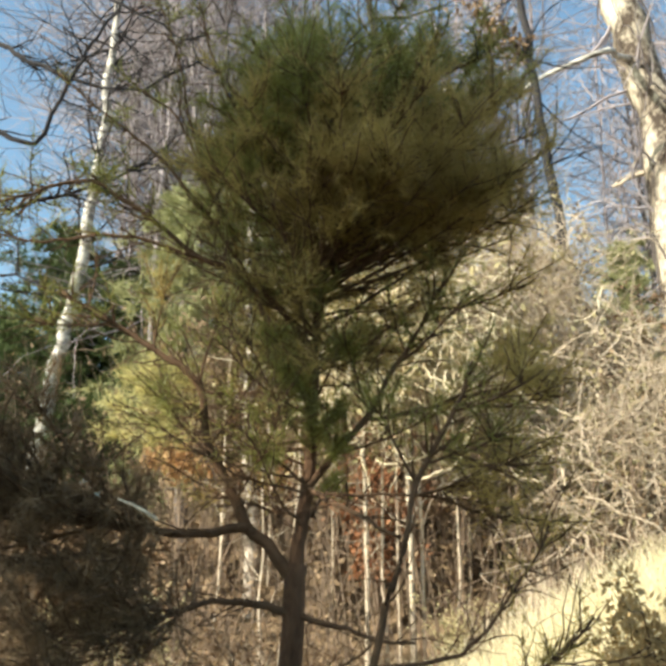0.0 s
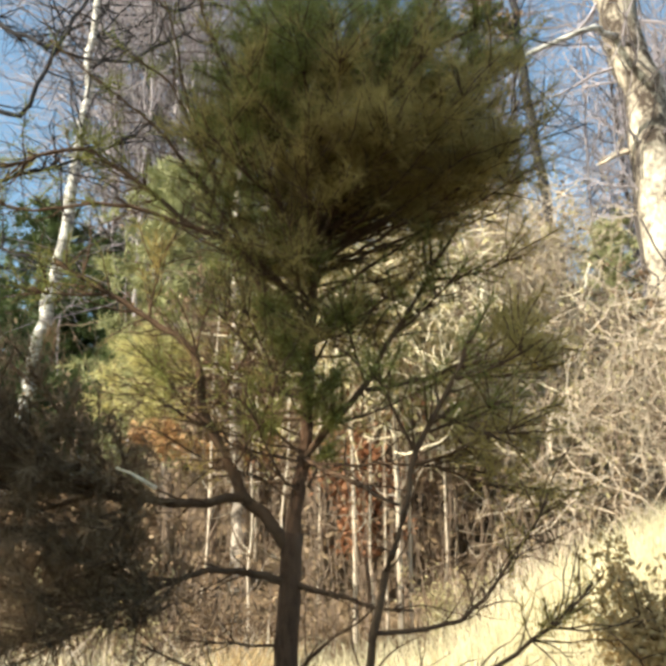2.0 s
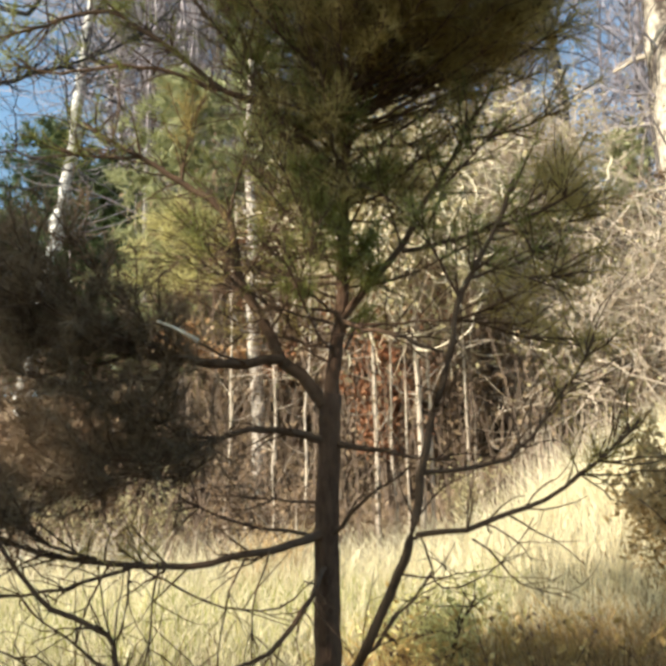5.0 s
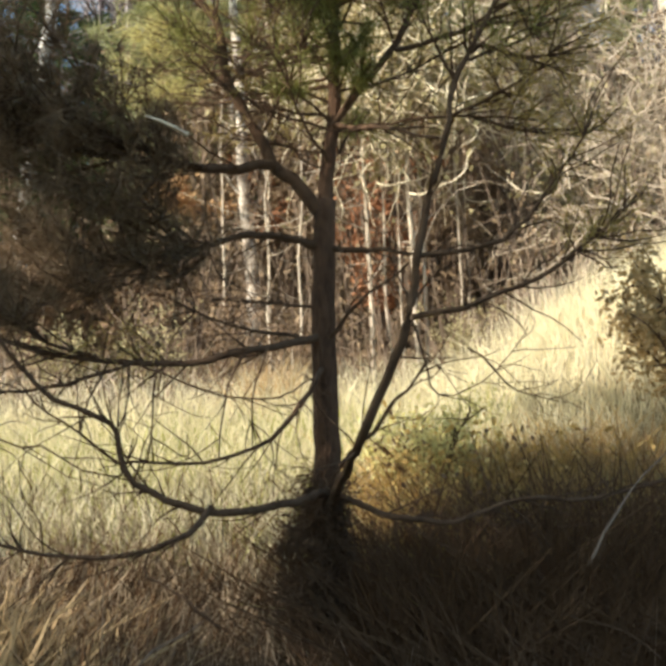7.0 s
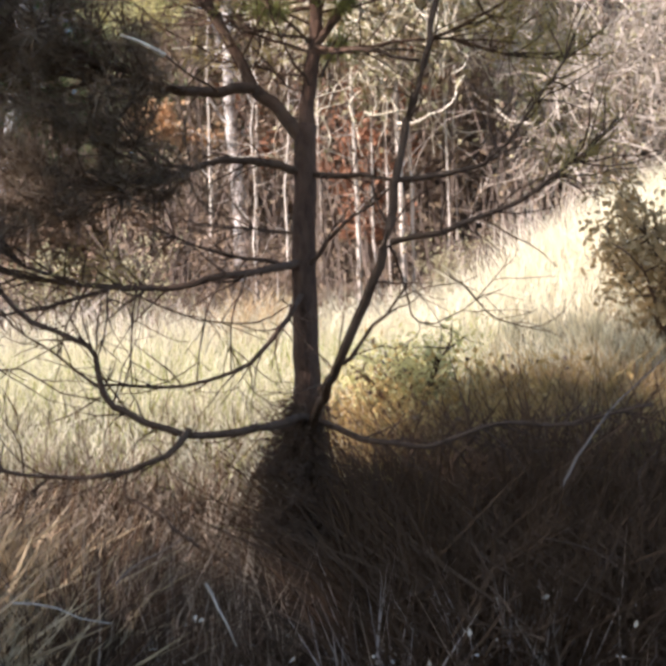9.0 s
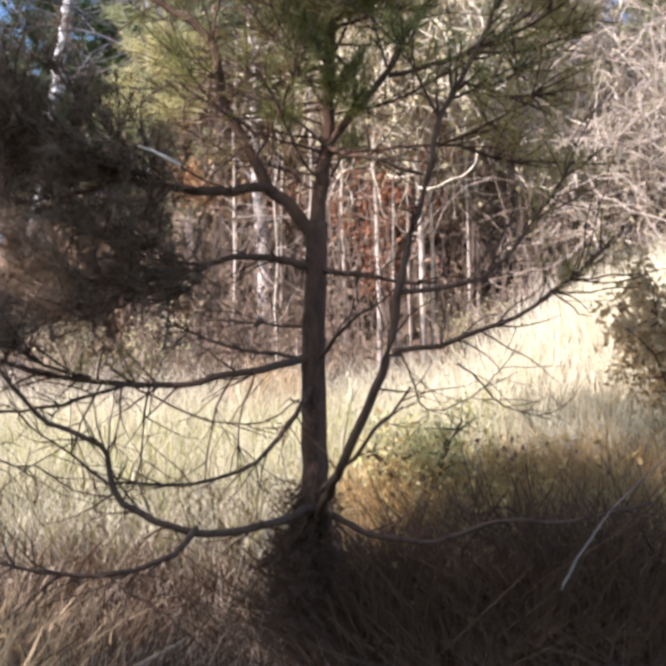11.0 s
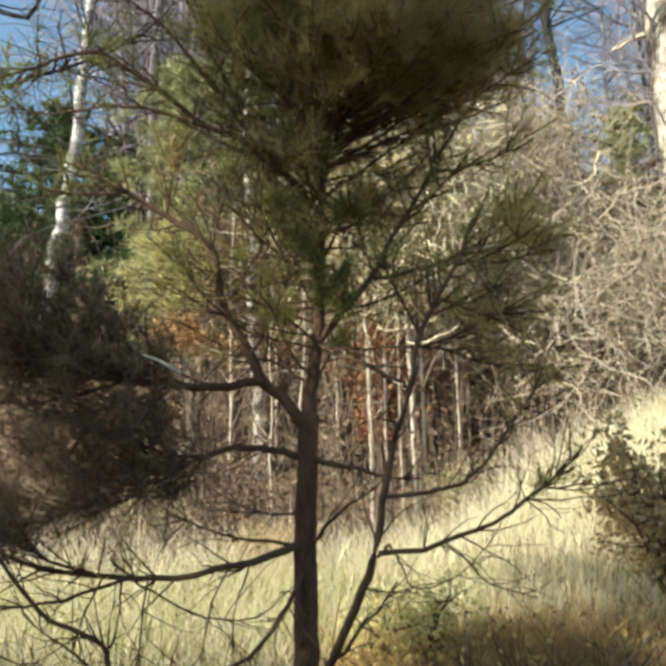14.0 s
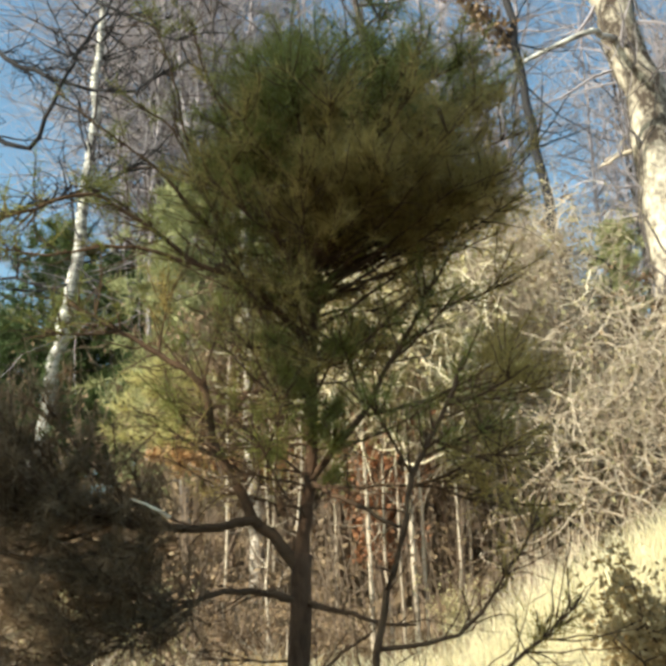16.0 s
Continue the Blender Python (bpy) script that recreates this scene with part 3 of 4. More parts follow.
    for _ in range(380):
        z, az = R.uniform(0.14, 0.62), R.uniform(2.5, 5.9)
        reach = R.uniform(0.01, 0.21) * (0.3 + 0.7 * math.sin(math.pi * (z - 0.12) / 0.52)) * (1.0 if math.cos(az) < 0 else 0.5)
        way = Vector((math.cos(az), math.sin(az), R.uniform(-0.6, 0.2)))
        tuft(s, Vector((-0.21, 4.0, z)) + way * reach, way, 24, 0.055, 0.0055, 1.3)
    part("needle_clump", s, TWIG_BARK, tree, "matted dead needles round the trunk")
    # ragged browning sprays that hang under the crown
    for i in range(24):
        z, az = R.uniform(2.15, 2.72), i * 2.4 + R.uniform(-0.5, 0.5)
        reach = R.uniform(0.15, 0.5)
        a = Vector((-0.115 + 0.06 * (z - 2.2), 4.0, z))
        tip = a + Vector((reach * math.cos(az) - 0.02, 0.8 * reach * math.sin(az), R.uniform(-0.04, 0.16)))
        bough([a, a.lerp(tip, 0.5) + Vector((0, 0, 0.02)), tip], 0.005, 0.002, 7, 0.15, 0.16, 20, BROWN_NEEDLES if R.random() < 0.7 else NEEDLES, 2)
    for i in range(9):
        z, az, reach = R.uniform(2.36, 2.78), R.uniform(2.6, 4.5), R.uniform(0.14, 0.36)
        a = Vector((-0.10, 4.0, z))
        tip = a + Vector((reach * math.cos(az), reach * math.sin(az), R.uniform(-0.02, 0.12)))
        bough([a, a.lerp(tip, 0.5), tip], 0.005, 0.002, 9, 0.1, 0.15, 24, BROWN_NEEDLES if i % 4 else NEEDLES, 1)
    # dense boughs high on the left, needles toned dark for shade
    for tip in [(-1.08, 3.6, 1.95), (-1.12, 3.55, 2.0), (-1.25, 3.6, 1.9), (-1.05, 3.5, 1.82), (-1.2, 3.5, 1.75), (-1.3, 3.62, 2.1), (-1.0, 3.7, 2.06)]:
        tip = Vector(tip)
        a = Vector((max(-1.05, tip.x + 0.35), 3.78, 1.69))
        bough([a, a.lerp(tip, 0.5) + Vector((0, 0, -0.03)), tip], 0.007, 0.003, 15, 0.25, 0.26, 30, SHADED_NEEDLES, 6)


pine()


# ---- things round the pine ----
R.seed(12)


def sapling(place, top, r, label, mat, twigs=10, name="sapling", group="", leaves=0, leaf_mat=None, bend=0.03, twig_len=0.6, lift=0.1, leaf_size=0.05):
    """A thin bare tree: trunk, twigs and, on some, hanging leaves."""
    place, top = Vector(place), Vector(top)
    t = thing(name, place, label, "tree", group)
    s = Shape()
    n = 8
    pts = [(top - place) * (i / n) + Vector((R.gauss(0, bend), R.gauss(0, bend), 0)) * (i > 0) for i in range(n + 1)]
    pts = curve(pts, 0.3)
    s.tube(pts, r, r * 0.35, 7)
    part("trunk", s, mat, t, "", True)
    c, lv = Shape(), Shape()
    for _ in range(twigs):
        i = int(len(pts) * R.uniform(0.3, 0.98))
        w = any_way(0.3)
        tw = meander(pts[i], w, twig_len * R.uniform(0.4, 1.2), 5, 0.3, lift)
        c.tube(tw, r * 0.3, r * 0.08, 4)
        for _ in range(2):
            k = R.randrange(1, 5)
            t2 = meander(tw[k], (tw[k] - tw[k - 1]).normalized() + any_way() * 0.8, twig_len * R.uniform(0.2, 0.5), 4, 0.3, lift)
            c.tube(t2, r * 0.13, r * 0.05, 3)
            for _ in range(leaves):
                q = t2[R.randrange(1, 5)]
                lv.leaf(q + any_way() * 0.03, any_way(-0.4) * leaf_size * R.uniform(0.6, 1.3), leaf_size * 0.55)
    if c.v:
        part("crown", c, mat, t)
    if lv.v:
        part("leaves", lv, leaf_mat, t)
    return t


def bush(name, place, radius, height, count, mat, label, stems=9, leaf_size=0.04, wood=TWIG_BARK, gap=0.5, bare=0.0):
    """Stems from one foot with leaves in loose clumps."""
    t = thing(name, place, label, "bush")
    lv = Shape()
    ends = []
    for _ in range(stems):
        tip = Vector((R.uniform(-1, 1) * radius, R.uniform(-1, 1) * radius, height * R.uniform(0.55, 1.0)))
        pts = curve([(0, 0, -0.03), tip * 0.5 + Vector((0, 0, 0.1 * height)), tip], 0.12, 0.01)
        c = Shape()
        c.tube(pts, 0.012 * height ** 0.5, 0.003, 5)
        for _ in range(7):
            i = R.randrange(len(pts) // 3, len(pts))
            tw = meander(pts[i], any_way(0.3), radius * R.uniform(0.3, 0.7), 4, 0.35, 0.05)
            c.tube(tw, 0.004, 0.0015, 4)
            ends += [tw[2], tw[4]]
        part("stem", c, wood, t)
    ends = [q for q in ends if q.z > bare * height]
    for _ in range(count):
        q = R.choice(ends) + any_way() * abs(R.gauss(0, 0.10 * gap + 0.02))
        lv.leaf(q, any_way() * leaf_size * R.uniform(0.6, 1.3), leaf_size * 0.5)
    part("leaves", lv, mat, t)
    return t


def needle_tree(name, place, height, radius, mat, label, tiers=40, per=10, tall=0.12, low=0.1, droop=-0.1, needles=18, length=0.16, width=0.02, bark=DARK_BARK, dome=1.0, split=True):
    """An evergreen: trunk, whorled limbs and many needle sprays."""
    t = thing(name, place, label, "tree")
    s, lim, gr = Shape(), Shape(), Shape()
    pts = curve([(0, 0, -0.1), (R.uniform(-0.05, 0.05) * height, 0, height * 0.5), (0, 0, height)], 0.3, 0.01)
    s.tube(pts, 0.018 * height + 0.01, 0.01, 8)
    for i in range(tiers):
        z = height * (low + (0.97 - low) * (i + R.random()) / tiers)
        reach = radius * (1 - ((z / height - low) / (1 - low)) ** (1.3 * dome)) ** (1 / dome) * R.uniform(0.65, 1.1) + 0.05
        az = i * 2.4 + R.uniform(-0.4, 0.4)
        base = Vector((0, 0, z))
        tip = Vector((reach * math.cos(az), reach * math.sin(az), z + reach * (0.25 + droop)))
        b = curve([base, (base + tip) * 0.5 + Vector((0, 0, droop * reach * 0.3)), tip], 0.15, 0.02)
        if split:
            lim, gr = Shape(), Shape()
        lim.tube(b, 0.01 + 0.006 * reach, 0.004, 4)
        for _ in range(per):
            k = R.randrange(len(b) // 4, len(b))
            w = ((tip - base).normalized() + any_way(0.2) * 1.0).normalized()
            tuft(gr, b[k] + any_way() * tall * R.random() * 1.6, w, needles, length, width)
        if split:
            part("needles", gr, mat, part("limb", lim, bark, t))
    part("trunk", s, bark, t, "", True)
    if not split:
        part("limbs", lim, bark, t)
        part("needles", gr, mat, t)
    return t


def on_ground(x, y, dz=0.0):
    return Vector((x, y, ground_height(x, y) + dz))


# leafy shrub at the foot of the bank
bush("leafy_shrub", on_ground(1.42, 5.2), 0.37, 0.80, 4400, OLIVE_LEAF, "leafy shrub with olive and brown leaves on the grass bank", 14, 0.042, bare=0.28)
bush("yellow_shrub", on_ground(0.18, 4.95), 0.26, 0.54, 2400, YELLOW_LEAF, "low yellow-green shrub among dry grass", 16, 0.032)
bush("brown_bush", on_ground(-0.9, 10.5), 0.9, 2.2, 4200, BROWN_LEAF, "bush with dry brown leaves at the wood's edge", 12, 0.08, STEM_BARK)
bush("brown_bush", on_ground(0.9, 11.0), 1.0, 2.6, 4200, BROWN_LEAF, "tall bush with dry brown leaves on the slope", 12, 0.08, STEM_BARK)
needle_tree("sunlit_pine", on_ground(-1.85, 10.2), 3.9, 0.88, PALE_NEEDLES, "small round sunlit pine with pale green needles", 60, 16, dome=1.9)
needle_tree("sunlit_pine", on_ground(-1.3, 11.4), 4.0, 1.0, PALE_NEEDLES, "slender sunlit pine with olive green needles", 44, 14, dome=1.5)
# sun reaches these evergreens; their dark needle colour supplies the shade
needle_tree("dark_evergreen", on_ground(-5.0, 15.0), 4.6, 1.7, EVERGREEN, "evergreen toned dark green for the shade of the wood", 85, 22, dome=1.6)
needle_tree("dark_evergreen", on_ground(-3.9, 14.9), 3.9, 1.5, EVERGREEN, "broad dark green evergreen at the wood's edge", 80, 22, dome=1.6)
for x, y, h, r in [(-4.5, 14.5, 2.7, 1.0), (-3.3, 14.4, 2.9, 0.9), (-5.7, 14.7, 2.8, 1.1), (-6.6, 16.0, 3.4, 1.3), (-5.4, 17.5, 3.4, 1.4), (-7.4, 18.2, 4.2, 1.8), (-8.6, 19.5, 4.6, 2.0), (-6.4, 19.5, 4.0, 1.8)]:
    tagged(needle_tree("dark_evergreen", on_ground(x, y), h, r, EVERGREEN, "dark evergreen with low boughs behind the birch", 40, 16, dome=1.6), group="evergreens behind the birch")
needle_tree("far_pine", Vector((3.92, 14.0, ground_height(3.92, 14.0))), 6.75 - ground_height(3.92, 14.0), 0.62, PALE_NEEDLES, "round green pine on the wooded slope", 46, 14, dome=1.9)
needle_tree("far_pine", on_ground(-6.4, 16.5), 3.6, 1.9, PALE_NEEDLES, "broad green pine on the wooded slope", 50, 16, dome=1.9)
bush("oak_shrub", on_ground(-1.4, 8.2), 0.26, 1.95, 650, ORANGE_LEAF, "young oak that keeps its orange dead leaves", 9, 0.075, STEM_BARK, bare=0.78)
# dark leaf colour stands in for shaded gaps in the thicket
for x, y, h in [(-2.2, 8.5, 1.0), (-2.8, 8.9, 0.9), (-1.6, 10.2, 2.0), (-0.5, 9.8, 2.3), (0.3, 9.6, 2.4), (1.1, 9.8, 2.5), (1.9, 9.7, 2.2), (2.8, 10.4, 1.6), (0.7, 11.6, 2.6), (-0.6, 12.0, 2.8), (2.0, 11.8, 2.4), (3.8, 11.6, 1.4)]:
    tagged(bush("dry_bush", on_ground(x, y), 0.85, h, 3200, DARK_LEAF, "bush of dark twigs with withered brown leaves", 10, 0.08, STEM_BARK), group="withered bushes")

bush("russet_bush", on_ground(0.12, 8.7), 0.42, 1.95, 2200, RUSSET_LEAF, "bush with russet dead leaves behind pale saplings", 12, 0.075, STEM_BARK, bare=0.25)
bush("russet_bush", on_ground(-0.75, 9.6), 0.5, 2.1, 1600, RUSSET_LEAF, "bush with russet dead leaves at the wood's edge", 10, 0.075, STEM_BARK, bare=0.3)
for x, y, h, r in [(-0.85, 6.35, 0.62, 0.26), (-1.35, 6.45, 0.6, 0.28), (-0.45, 6.5, 0.55, 0.22), (-1.9, 6.4, 0.55, 0.28), (0.55, 7.0, 0.5, 0.25), (-2.5, 6.5, 0.6, 0.3)]:
    tagged(bush("low_shrub", on_ground(x, y), r, h, 900, VINE_LEAF if R.random() < 0.65 else DARK_LEAF, "low olive-brown shrub behind the pale grass", 11, 0.03, STEM_BARK), group="low shrubs")
for x, y, h in [(-1.3, 9.5, 2.5), (-0.7, 9.7, 2.2), (-0.25, 9.2, 2.7), (0.75, 8.9, 2.3), (1.25, 9.2, 2.1)]:
    tagged(bush("leafy_bush", on_ground(x, y), 0.55, h, 1900, BROWN_LEAF, "bush full of tan and brown dead leaves", 12, 0.075, STEM_BARK), group="brown bushes")
for x, y, h in [(2.1, 8.7, 1.9), (2.9, 9.2, 1.9), (3.7, 9.8, 1.7), (2.6, 10.6, 2.0), (1.75, 8.1, 1.5), (3.2, 8.4, 1.5)]:
    tagged(bush("leafy_bush", on_ground(x, y), 0.6, h, 1700, DARK_LEAF if R.random() < 0.6 else VINE_LEAF, "bush of brown leaves among pale brambles", 11, 0.06, STEM_BARK), group="brown bushes")

# pale saplings at the edge of the wood
for x, y, h, r, dx in [(-0.70, 7.1, 2.1, 0.0095, 0.05), (-0.50, 7.1, 2.3, 0.0105, 0.10), (0.01, 7.7, 3.0, 0.022, 0.0), (0.13, 7.8, 2.8, 0.014, 0.03), (0.33, 7.7, 3.1, 0.025, 0.02),
                       (0.41, 7.75, 2.9, 0.018, 0.03), (0.23, 7.8, 2.6, 0.012, 0.04), (0.66, 7.8, 2.4, 0.013, 0.06), (-1.15, 8.0, 2.8, 0.014, 0.1), (0.85, 8.8, 2.8, 0.015, 0.1), (1.25, 8.5, 2.6, 0.014, 0.1), (-0.3, 8.8, 3.4, 0.018, 0.05),
                       (1.7, 9.2, 3.0, 0.016, 0.1), (-0.9, 9.4, 3.6, 0.018, 0.1), (0.1, 9.6, 4.0, 0.02, 0.1), (0.7, 9.9, 4.0, 0.022, -0.1)]:
    p = on_ground(x, y, -0.05)
    sapling(p, p + Vector((dx, 0, h)), r, "thin pale bare sapling at the wood's edge", PALE_BARK, 9, group="pale saplings", bend=0.010)


p = on_ground(-1.02, 9.0, -0.05)
sapling(p, p + Vector((-0.03, 0, 4.2)), 0.072, "pale grey young tree with a blotched trunk", BLOTCHED_BARK, 12, "young_tree", bend=0.03)


# leaning birch
def birch():
    p = on_ground(-5.0, 13.9, -0.1)
    t = thing("birch_tree", p, "leaning white birch with bare dark twigs", "tree")
    s, c = Shape(), Shape()
    line = [Vector(q) - p for q in curve([p, (-4.70, 13.9, 4.63), (-4.48, 13.9, 5.91), (-4.24, 13.9, 7.67), (-4.12, 13.9, 10.1), (-4.0, 13.9, 12.5)], 0.3, 0.02)]
    s.tube(line, 0.13, 0.04, 9)
    for i in range(70):
        k = int(len(line) * R.uniform(0.35, 0.98))
        tw = meander(line[k], any_way(0.2), R.uniform(0.8, 2.6), 7, 0.28, 0.03)
        if tw[-1].x < line[k].x - 0.25 and 6.0 < tw[-1].z + p.z < 9.6:
            continue
        c.tube(tw, 0.022, 0.004, 4)
        for _ in range(5):
            q = R.randrange(2, 8)
            c.tube(meander(tw[q], (tw[q] - tw[q - 1]).normalized() + any_way() * 0.8, R.uniform(0.3, 1.0), 5, 0.3), 0.008, 0.003, 3)
    part("trunk", s, BIRCH_BARK, t, "white peeling trunk", True)
    part("crown", c, BLACK_TWIG, t, "bare dark twigs")


birch()


# large pale trunk on the slope
def pale_tree():
    p = on_ground(4.35, 13.0, -0.2)
    t = thing("beech_tree", p, "large tree with smooth cream bark in full sun", "tree")
    s, c = Shape(), Shape()
    line = [q - p for q in curve([p, (4.43, 13.0, 5.75), (4.42, 13.0, 7.31), (4.36, 13.0, 8.4), (4.1, 13.0, 9.5), (3.7, 13.0, 13)], 0.4, 0.02)]
    s.tube(line, 0.36, 0.24, 16)
    arm = [q - p for q in curve([(4.1, 12.95, 9.25), (3.75, 12.5, 9.0), (3.45, 12.0, 8.77), (3.0, 12.0, 8.62), (2.72, 12.0, 8.5), (2.45, 12.0, 8.35), (2.27, 12.0, 8.2)], 0.2, 0.012)]
    b = Shape()
    b.tube(arm, 0.055, 0.022, 7)
    low_arm = Shape()
    knee = [q - p for q in curve([(4.3, 13.0, 7.45), (4.10, 13.0, 7.4), (3.83, 13.0, 7.31), (3.6, 13.0, 7.18)], 0.1, 0.015)]
    low_arm.tube(knee, 0.05, 0.02, 6)
    for k in range(4, len(knee), 2):
        low_arm.tube(meander(knee[k], any_way(0.1), R.uniform(0.3, 0.9), 5, 0.35), 0.012, 0.003, 4)
    part("branch", low_arm, PALE_BARK, t, "short pale lower limb", True)
    # vines and dead side shoots on the trunk
    vine = Shape()
    for k in range(4):
        a = R.uniform(3.6, 5.8)
        v = []
        for j in range(14):
            q = line[min(len(line) - 1, 3 + j + k % 3)]
            a += R.gauss(0, 0.35)
            v.append(q + Vector((math.cos(a), math.sin(a), 0)) * 0.36)
        vine.tube(curve(v, 0.15, 0.01), 0.014, 0.007, 5)
    part("vine", vine, DARK_BARK, t, "dark climbing stems", True)
    for i in range(46):
        k = int(len(line) * R.uniform(0.3, 0.98))
        tw = meander(line[k], any_way(0.1), R.uniform(0.8, 2.4), 7, 0.3, 0.02)
        c.tube(tw, 0.03, 0.006, 4)
        for _ in range(5):
            q = R.randrange(2, 8)
            c.tube(meander(tw[q], (tw[q] - tw[q - 1]).normalized() + any_way() * 0.8, R.uniform(0.3, 1.0), 5, 0.3), 0.01, 0.004, 3)
    part("trunk", s, BEECH_BARK, t, "cream trunk with dark scars", True)
    part("branch", b, BIRCH_BARK, t, "broken pale limb", True)
    part("crown", c, GREY_TWIG, t)


pale_tree()


def bare_tree(place, height, r, mat, label, limbs=14, spread=2.0, name="bare_tree", group="bare trees on the slope", low=0.25):
    t = thing(name, place, label, "tree", group)
    s, c = Shape(), Shape()
    line = curve([(0, 0, -0.2), (R.uniform(-0.2, 0.2), 0, height * 0.4), (R.uniform(-0.5, 0.5), R.uniform(-0.3, 0.3), height)], 0.4, 0.02)
    s.tube(line, r, r * 0.25, 8)
    for i in range(limbs):
        k = int(len(line) * R.uniform(low, 0.97))
        tw = meander(line[k], any_way(0.5), spread * R.uniform(0.4, 1.1), 7, 0.25, 0.06)
        c.tube(tw, r * 0.3, r * 0.06, 5)
        for _ in range(5):
            q = R.randrange(1, 8)
            t2 = meander(tw[q], (tw[q] - tw[q - 1]).normalized() + any_way() * 0.8, spread * R.uniform(0.15, 0.5), 5, 0.3, 0.03)
            c.tube(t2, r * 0.1, r * 0.03, 3)
            for _ in range(3):
                w = R.randrange(1, 6)
                c.tube(meander(t2[w], any_way(0.2), spread * R.uniform(0.08, 0.22), 3, 0.3), r * 0.04, r * 0.02, 3)
    part("trunk", s, mat, t, "", True)
    part("crown", c, mat, t)
    return t


kinds = [bare_tree(on_ground(0.4, 13.0), 8.5, 0.10, DARK_BARK, "bare tree with a dark trunk on the slope", 26),
         bare_tree(on_ground(-1.6, 14.5), 8.0, 0.05, GREY_TWIG, "slender bare grey tree on the slope", 34, 2.6),
         bare_tree(on_ground(1.0, 15.5), 7.5, 0.06, GREY_TWIG, "slender bare grey tree on the slope", 34, 2.6),
         bare_tree(on_ground(-0.8, 16.0), 8.0, 0.07, DARK_BARK, "slender bare dark tree on the slope", 28, 2.2)]
for i in range(80):
    y = 14.5 + 13 * R.random() ** 1.4
    x = R.uniform(-0.42, 0.42) * (y + 1)
    if -0.45 < x / y < -0.30 or -0.30 < x / y < -0.235 and R.random() < 0.4 or 0.205 < x / y < 0.25:
        continue
    copy_thing(kinds[(1, 2, 2, 1, 2, 1, 3)[i % 7]], Matrix.Translation(on_ground(x, y)) @ Matrix.Rotation(R.uniform(0, 6.28), 4, "Z") @ Matrix.Scale(R.uniform(0.8, 1.25), 4))
for i in range(16):
    y = R.uniform(13.6, 17.5)
    copy_thing(kinds[(1, 2, 3, 1)[i % 4]], Matrix.Translation(on_ground(-R.uniform(0.12, 0.275) * y, y)) @ Matrix.Rotation(R.uniform(0, 6.28), 4, "Z") @ Matrix.Scale(R.uniform(0.9, 1.2), 4))
for x, y, h in [(-4.2, 16.2, 10.6), (-4.7, 17.5, 11.5), (-4.0, 17.2, 11.0), (-5.3, 19.0, 12.0)]:
    bare_tree(on_ground(x, y), h, 0.06, GREY_TWIG, "tall bare tree with a wide grey crown of fine twigs", 52, 3.6, low=0.6)


def leaning_tree(points, r, mat, label, twigs):
    p = Vector(points[0])
    t = thing("leaning_tree", p, label, "tree")
    s, c = Shape(), Shape()
    line = [q - p for q in curve(points, 0.25, 0.015)]
    s.tube(line, r, r * 0.6, 9)
    for _ in range(twigs):
        k = R.randrange(len(line) // 3, len(line))
        tw = meander(line[k], any_way(0.1), R.uniform(0.4, 1.6), 6, 0.3)
        c.tube(tw, r * 0.2, r * 0.05, 4)
        for _ in range(4):
            q = R.randrange(1, 7)
            c.tube(meander(tw[q], any_way(), R.uniform(0.2, 0.6), 4, 0.3), r * 0.08, r * 0.03, 3)
    d, lv = Shape(), Shape()
    limb = [q - p for q in curve([(2.02, 10.2, 7.5), (1.75, 10.15, 7.8), (1.45, 10.1, 8.1)], 0.12, 0.01)]
    d.tube(limb, 0.018, 0.006, 5)
    for _ in range(24):
        tw = meander(R.choice(limb[1:]), any_way(0.1), R.uniform(0.15, 0.45), 4, 0.3)
        d.tube(tw, 0.005, 0.002, 4)
        for _ in range(16):
            lv.leaf(R.choice(tw) + any_way() * R.uniform(0.0, 0.08), any_way(-0.3) * R.uniform(0.05, 0.09), 0.05)
    part("trunk", s, mat, t, "", True)
    part("crown", c, mat, t)
    part("leaves", lv, DARK_LEAF, part("limb", d, mat, t), "brown dead leaves")


leaning_tree([(2.65, 10.2, ground_height(2.65, 10.2) - 0.1), (2.3, 10.2, 4.5), (2.22, 10.2, 5.2), (2.12, 10.2, 6.15), (2.04, 10.2, 7.24), (1.95, 10.2, 8.4), (1.85, 10.2, 9.8)], 0.066, BLACK_TWIG, "leaning tree with a dark brown trunk on the slope", 26)


